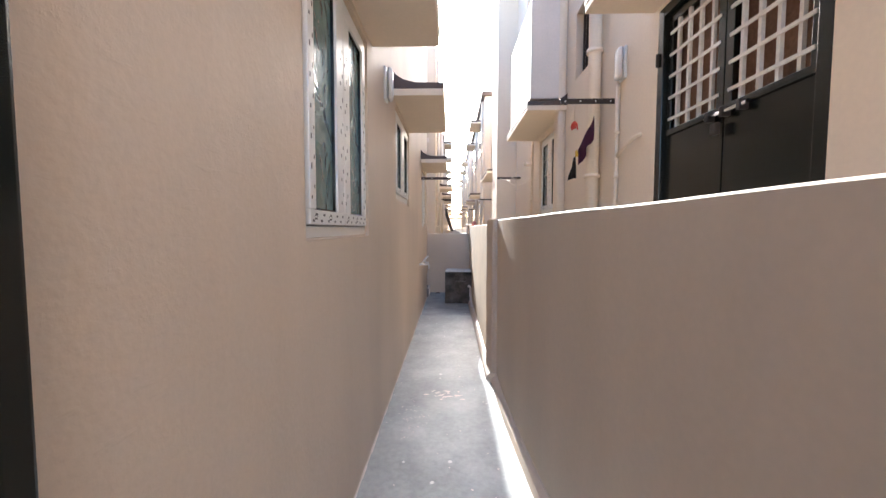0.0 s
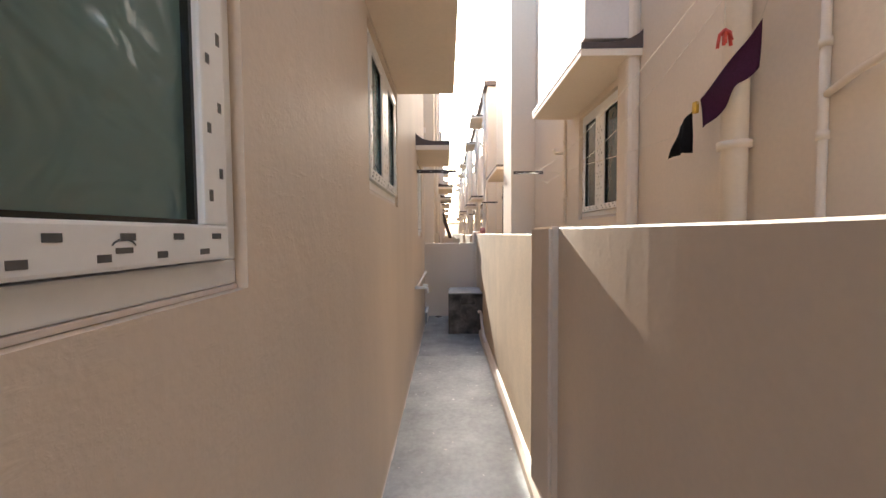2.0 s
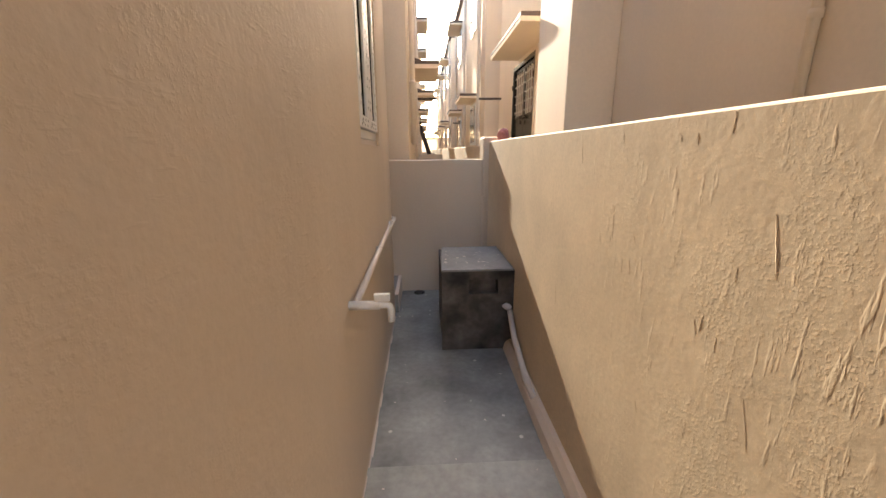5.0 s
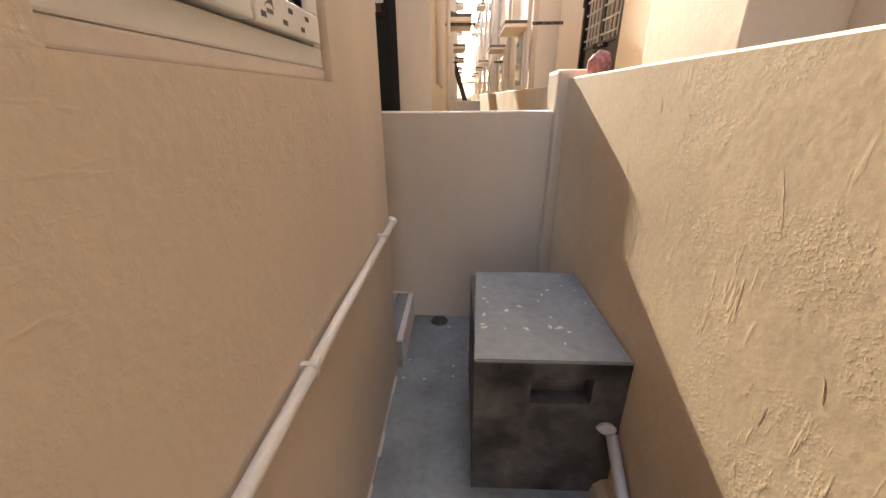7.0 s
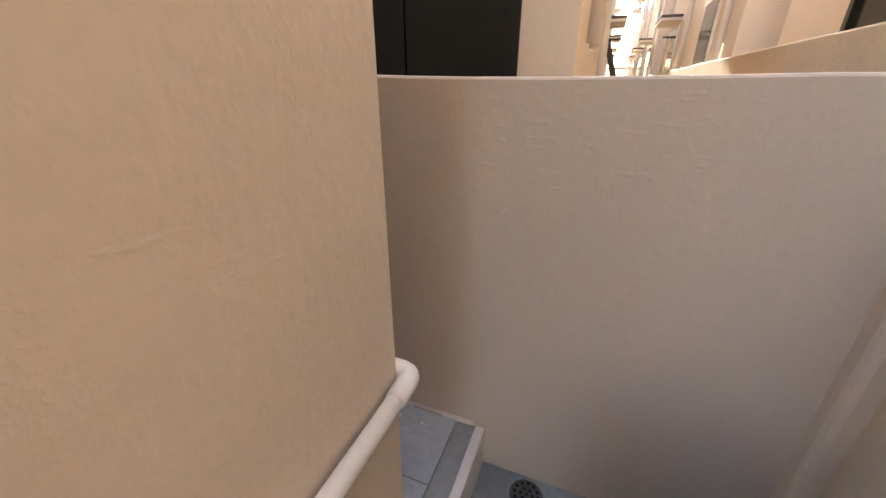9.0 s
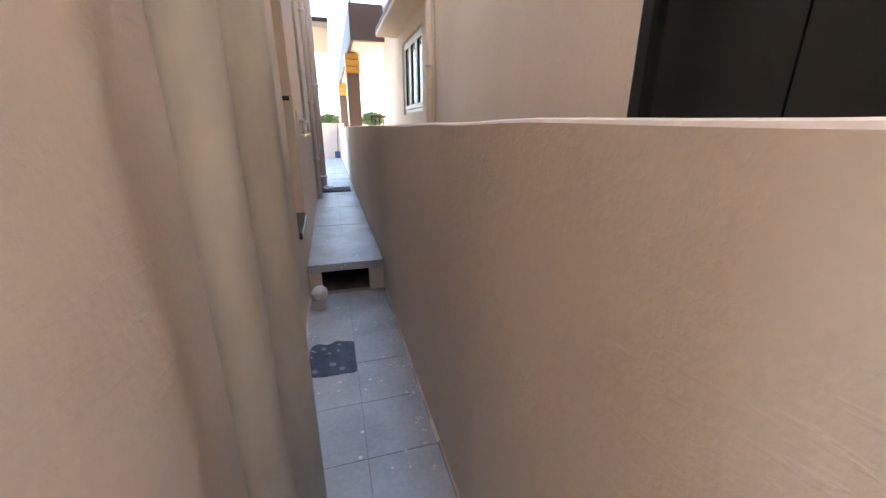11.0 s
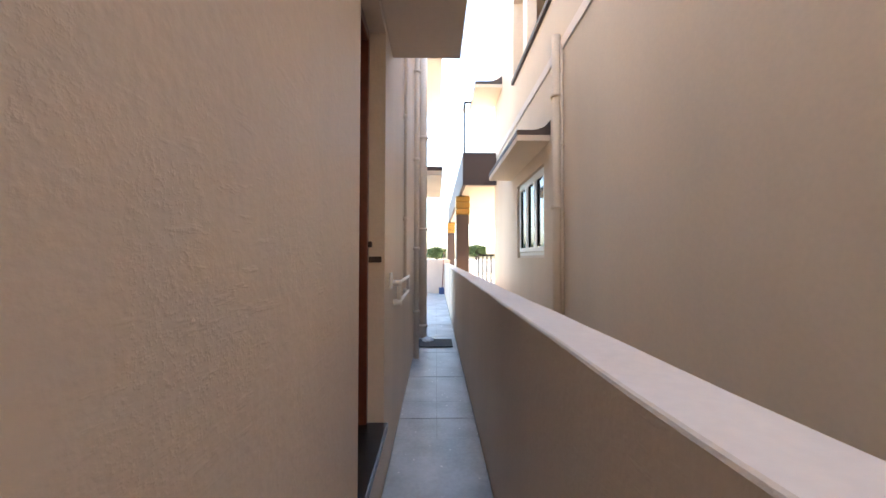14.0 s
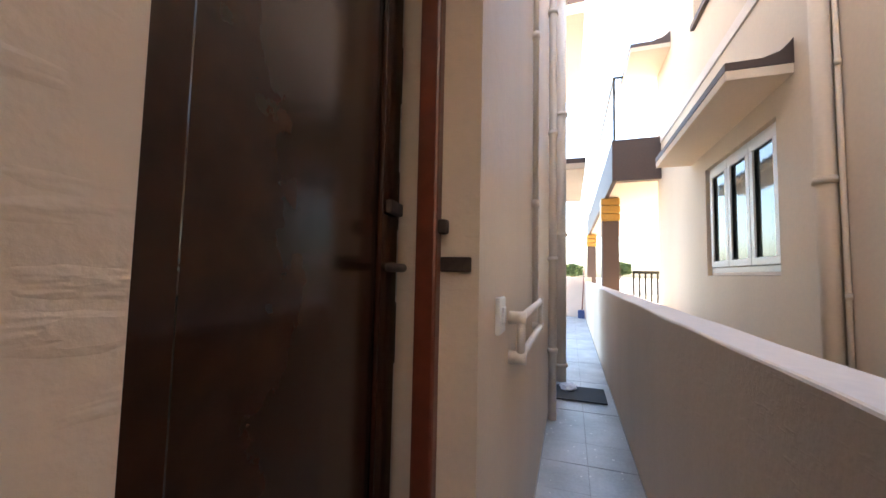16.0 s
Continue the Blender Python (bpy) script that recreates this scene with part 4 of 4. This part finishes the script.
def bracket(label, y, z, x0, x1):
    """A flat iron bar with holes, standing out from a wall to carry clothes lines."""
    b = thing("line_bracket", label, "bracket", "clothes line brackets")
    part("bar", solid((x0, y - 0.018, z - 0.022), (x1, y - 0.012, z + 0.022), 0.002), IRON, b)
    part("flange", solid((x0, y - 0.012, z + 0.016), (x1, y + 0.02, z + 0.022), 0.001), IRON, b)
    for k in range(4):
        x = x0 + (x1 - x0) * (0.08 + 0.28 * k)
        part("rope_eye", tube([(x, y - 0.022, z), (x, y - 0.018, z)], 0.006, 8), BARS, b)
    return b


bracket("dark iron clothes line bracket on a cream wall", 3.45, 2.49, 0.96, 1.4)
bracket("dark iron clothes line bracket on a pilaster", 7.63, 2.42, 0.95, 1.4)
bracket("dark iron clothes line bracket on the house wall", 6.6, 2.28, -0.45, 0.05)
for y, z in ((12.8, 2.4), (19.5, 2.4)):
    bracket("dark iron clothes line bracket", y, z, -0.34, 0.1)
    bracket("dark iron clothes line bracket", y, z, 0.95, 1.4)
for k, (xa, xb, sag) in enumerate(((0.99, 1.0, 0.24), (1.1, 1.12, 0.36), (1.22, 1.25, 0.2))):
    rope = thing("clothes_line", "slack pale rope strung between two iron brackets", "rope", "clothes lines")
    pts = [(xa + (xb - xa) * u, 3.45 + 4.18 * u, 2.49 - 0.07 * u - sag * 4 * u * (1 - u)) for u in [j / 20 for j in range(21)]]
    if k == 2:
        low = [(1.26, 3.45, 2.47), (1.25, 3.48, 2.385), (1.24, 3.84, 2.175), (1.24, 3.9, 2.14), (1.25, 4.1, 2.05)]
        pts = low + [(1.25, 4.1 + 3.53 * u, 2.05 + 0.37 * u - 0.2 * u * (1 - u)) for u in [(j + 1) / 16 for j in range(16)]]
    part("rope", tube(pts, 0.0019, 6), ROPE, rope)
    for j in range(2):
        part("loose_end", tube([pts[12 + j], (xa - 0.02, pts[13][1], pts[13][2] - 0.05), pts[15 + j]], 0.002, 6), ROPE, rope)


def hung(name, label, corners, mat, thick=0.012):
    """A limp cloth hung by its upper edge: corners top a, top b, low b, low a; folds across it."""
    c = thing(name, label, "laundry")
    a, b, d, e = [Vector(p) for p in corners]
    bm = bmesh.new()
    n = 14
    grid = []
    for i in range(n + 1):
        u = i / n
        row = []
        for j in range(n + 1):
            v = j / n
            p = (a.lerp(b, u)).lerp(e.lerp(d, u), v)
            p.x += 0.012 * math.sin(u * 9 + v * 2) * (0.3 + v) + 0.012 * noise.noise(p * 9)
            p.z += 0.025 * noise.noise(p * 11 + Vector((3, 0, 0))) * v
            row.append(bm.verts.new(p))
        grid.append(row)
    for i in range(n):
        for j in range(n):
            bm.faces.new((grid[i][j], grid[i + 1][j], grid[i + 1][j + 1], grid[i][j + 1]))
    bmesh.ops.solidify(bm, geom=list(bm.faces), thickness=thick)
    part("cloth", bm, mat, c, "", True)
    return c


hung("purple_cloth", "purple cloth hung askew on a clothes line", ((1.25, 3.47, 2.385), (1.24, 3.83, 2.18), (1.24, 3.79, 2.03), (1.25, 3.49, 2.2)), PURPLE)
hung("black_sock", "black sock pegged on a clothes line", ((1.24, 3.885, 2.15), (1.24, 4.0, 2.09), (1.24, 4.08, 1.93), (1.24, 3.9, 1.93)), BLACKCLOTH, 0.02)
peg = thing("clothes_peg", "yellow plastic clothes peg on a rope", "peg")
part("peg", solid((1.228, 3.855, 2.12), (1.252, 3.88, 2.18), 0.006), YELLOW, peg)
hook = thing("peg_bunch", "bunch of red pegs hanging from a bracket", "pegs")
part("string", tube([(1.08, 3.45, 2.47), (1.08, 3.45, 2.4), (1.08, 3.45, 2.33)], 0.0025, 6), ROPE, hook)
for k in range(6):
    a = math.tau * k / 6
    part("peg", tube([(1.08, 3.45, 2.33), (1.08 + 0.02 * math.cos(a), 3.45 + 0.02 * math.sin(a), 2.31), (1.08 + 0.026 * math.cos(a), 3.45 + 0.026 * math.sin(a), 2.265 + 0.012 * (k % 2))], 0.007, 6), REDPLASTIC, hook)

# ---- houses further along the lane ----
def far_house(side, x, y0, y1, height, label):
    """A plain row house seen along the lane: wall, roof slab, windows with canopies."""
    h = thing("row_house", label, "house", "row houses")
    part("wall", solid((min(x, x + side * 6), y0, -0.06), (max(x, x + side * 6), y1, height), 0.01), NEIGHBOUR, h)
    part("roof", solid((min(x - side * 0.12, x + side * 6), y0 - 0.1, height), (max(x - side * 0.12, x + side * 6), y1 + 0.1, height + 0.15), 0.01), BROWN, h)
    n = 2
    for f, z in enumerate((1.55, 4.4)):
        for k in range(n):
            y = y0 + (y1 - y0) * (k + 0.35) / n
            w = part("window", solid((x - side * 0.03, y, z), (x + side * 0.02, y + 1.1, z + 1.1), 0.01), UPVC, h)
            part("pane", solid((x - side * 0.035, y + 0.08, z + 0.08), (x - side * 0.03, y + 1.02, z + 1.02)), GLASS, w)
            part("canopy", solid((x - side * 0.45, y - 0.15, z + 1.17), (x, y + 1.25, z + 1.23), 0.006), NEIGHBOUR, h, "beige window canopy")
            part("canopy_top", solid((x - side * 0.455, y - 0.155, z + 1.232), (x, y + 1.255, z + 1.29), 0.006), BROWN, h)
    for k in range(3):
        y = y0 + (y1 - y0) * (0.08 + 0.42 * k)
        part("pipe", tube([(x - side * 0.05, y, 0), (x - side * 0.05, y, height / 2), (x - side * 0.05, y, height)], 0.045), PIPE, h)
    return h


for y in (17.6, 26.6, 35.6):
    far_house(-1, -0.4, y, y + 7.8, 5.6, "cream plastered row house with brown canopies")
    far_house(1, 1.25 if y < 20 else 1.15, y - 3.6, y + 4.2, 6.2, "cream plastered row house across the lane wall")
for y, z in ((10.75, 2.55), (13.45, 2.55)):
    canopy("beige concrete window canopy with a dark brown top", ON_LEFT(y, 0, -0.34), 1.1, 0.42, z, NEIGHBOUR, 0.11)
for y in (9.85, 10.2, 12.6):
    downpipe("painted vertical drain pipe on a cream wall", -0.29, y, 0.03, 1.5 if y < 12 else 0.0, 5.7, (2.2, 3.4), PIPE)
window("window_11", "white plastic window on the side of the house behind", ON_LEFT(10.9, 1.53, -0.44), 0.8, 0.97, 2, GLASS)
window("window_12", "white plastic window on the side of the house behind", ON_LEFT(13.6, 1.53, -0.44), 1.0, 0.97, 2, GLASS)
plank = thing("leaning_plank", "dark wooden plank leaning across the passage", "plank")
bm = solid((-0.09, -0.03, -1.1), (0.09, 0.03, 1.1), 0.005)
ob = part("plank", bm, IRON, plank)
plank.matrix_world = pose(-0.02, 22.0, 1.6, 0, -18, 0)
structure("lane_far_wall", solid((-3, 46, -0.06), (4, 46.2, 2.6)), PALE, "pale wall closing the lane far away")
structure("lane_far_roof", solid((-3, 45.6, 2.6), (4, 46.3, 2.75)), BROWN)

# ---- land beyond ----
def tree(x, y, height, seed):
    t = thing("tree", "green leafy tree far beyond the houses", "tree", "far trees")
    rnd = random.Random(seed)
    bm = tube([(0, 0, 0), (0.1, 0, height * 0.3), (0.05, 0.1, height * 0.55)], 0.16, 8)
    for k in range(5):
        a = rnd.random() * 6.28
        add_tube(bm, [(0.05, 0.05, height * 0.4), (math.cos(a) * height * 0.15, math.sin(a) * height * 0.15, height * 0.6), (math.cos(a) * height * 0.3, math.sin(a) * height * 0.3, height * 0.75)], 0.06, 6)
    part("trunk", bm, IRON, t)
    verts, faces = [], []
    for k in range(1500):
        r, a, e = rnd.random() ** 0.4, rnd.random() * 6.28, rnd.uniform(-0.7, 1)
        c = Vector((math.cos(a) * r * height * 0.4, math.sin(a) * r * height * 0.4, height * 0.68 + e * height * 0.3 * (1 - 0.4 * r)))
        if noise.noise(c * 1.1 + Vector((seed, 0, 0))) < -0.12:
            continue
        q = Vector((rnd.gauss(0, 1), rnd.gauss(0, 1), rnd.gauss(0, 1))).normalized()
        s, w2 = q.orthogonal().normalized() * 0.16, q * 0.16
        n = len(verts)
        verts += [c - s, c + w2, c + s, c - w2]
        faces.append((n, n + 1, n + 2, n + 3))
    me = bpy.data.meshes.new("crown")
    me.from_pydata(verts, [], faces)
    me.materials.append(LEAF)
    crown = new("crown", me)
    crown.parent = t
    t.location = (x, y, -0.06)


for k in range(9):
    tree(-44 - 5 * (k % 3), -14 + 5.6 * k, 3.0 + 0.5 * (k % 4), k + 1)
structure("far_boundary", solid((-40, -40, -0.06), (-39.8, 50, 1.2)), PALE, "long pale wall far across the open ground")

# ---- floor tiles ----
def tile_mesh(w, d):
    bm = solid((-w / 2, -d / 2, 0), (w / 2, d / 2, 0.01))
    me = bpy.data.meshes.new("tile")
    bm.to_mesh(me)
    bm.free()
    me.materials.append(TILE)
    return me


def lay(parent, x0, x1, z):
    width = 0.2605
    me = tile_mesh(0.297, width - 0.003)
    n = int(round((x1 - x0) / 0.3))
    for k in range(n):
        for j in range(2):
            t = new("tile", me)
            t.parent = parent
            t.location = (x0 + 0.15 + 0.3 * k, 8.055 + width * (j + 0.5), z + 0.0008 * ((k * 7 + j * 3) % 3))


lay(bpy.data.objects["floor_rear"], -2.92, -0.46, 0.166)
lay(bpy.data.objects["floor_far"], -13.05, -3.77, 0.392)
stain = thing("floor_stain", "dark blue bitumen patch on the tiles", "stain")
bm = bmesh.new()
outline = []
for k in range(48):
    a = math.tau * k / 48
    c, d = math.cos(a), math.sin(a)
    r = (abs(c) ** 5 + abs(d) ** 5) ** -0.2 * (1 + 0.16 * noise.noise((c * 2.2, d * 2.2, 1)) + 0.05 * noise.noise((c * 7, d * 7, 5)))
    outline.append((-2.1 + 0.15 * c * r, min(8.2 + 0.118 * d * r, 8.313), 0.1785))
ring = [bm.verts.new(p) for p in outline]
low = [bm.verts.new((q.co.x, q.co.y, 0.176)) for q in ring]
bm.faces.new(ring)
for k in range(48):
    bm.faces.new((ring[k], ring[(k + 1) % 48], low[(k + 1) % 48], low[k]))
part("patch", bm, BITUMEN, stain)
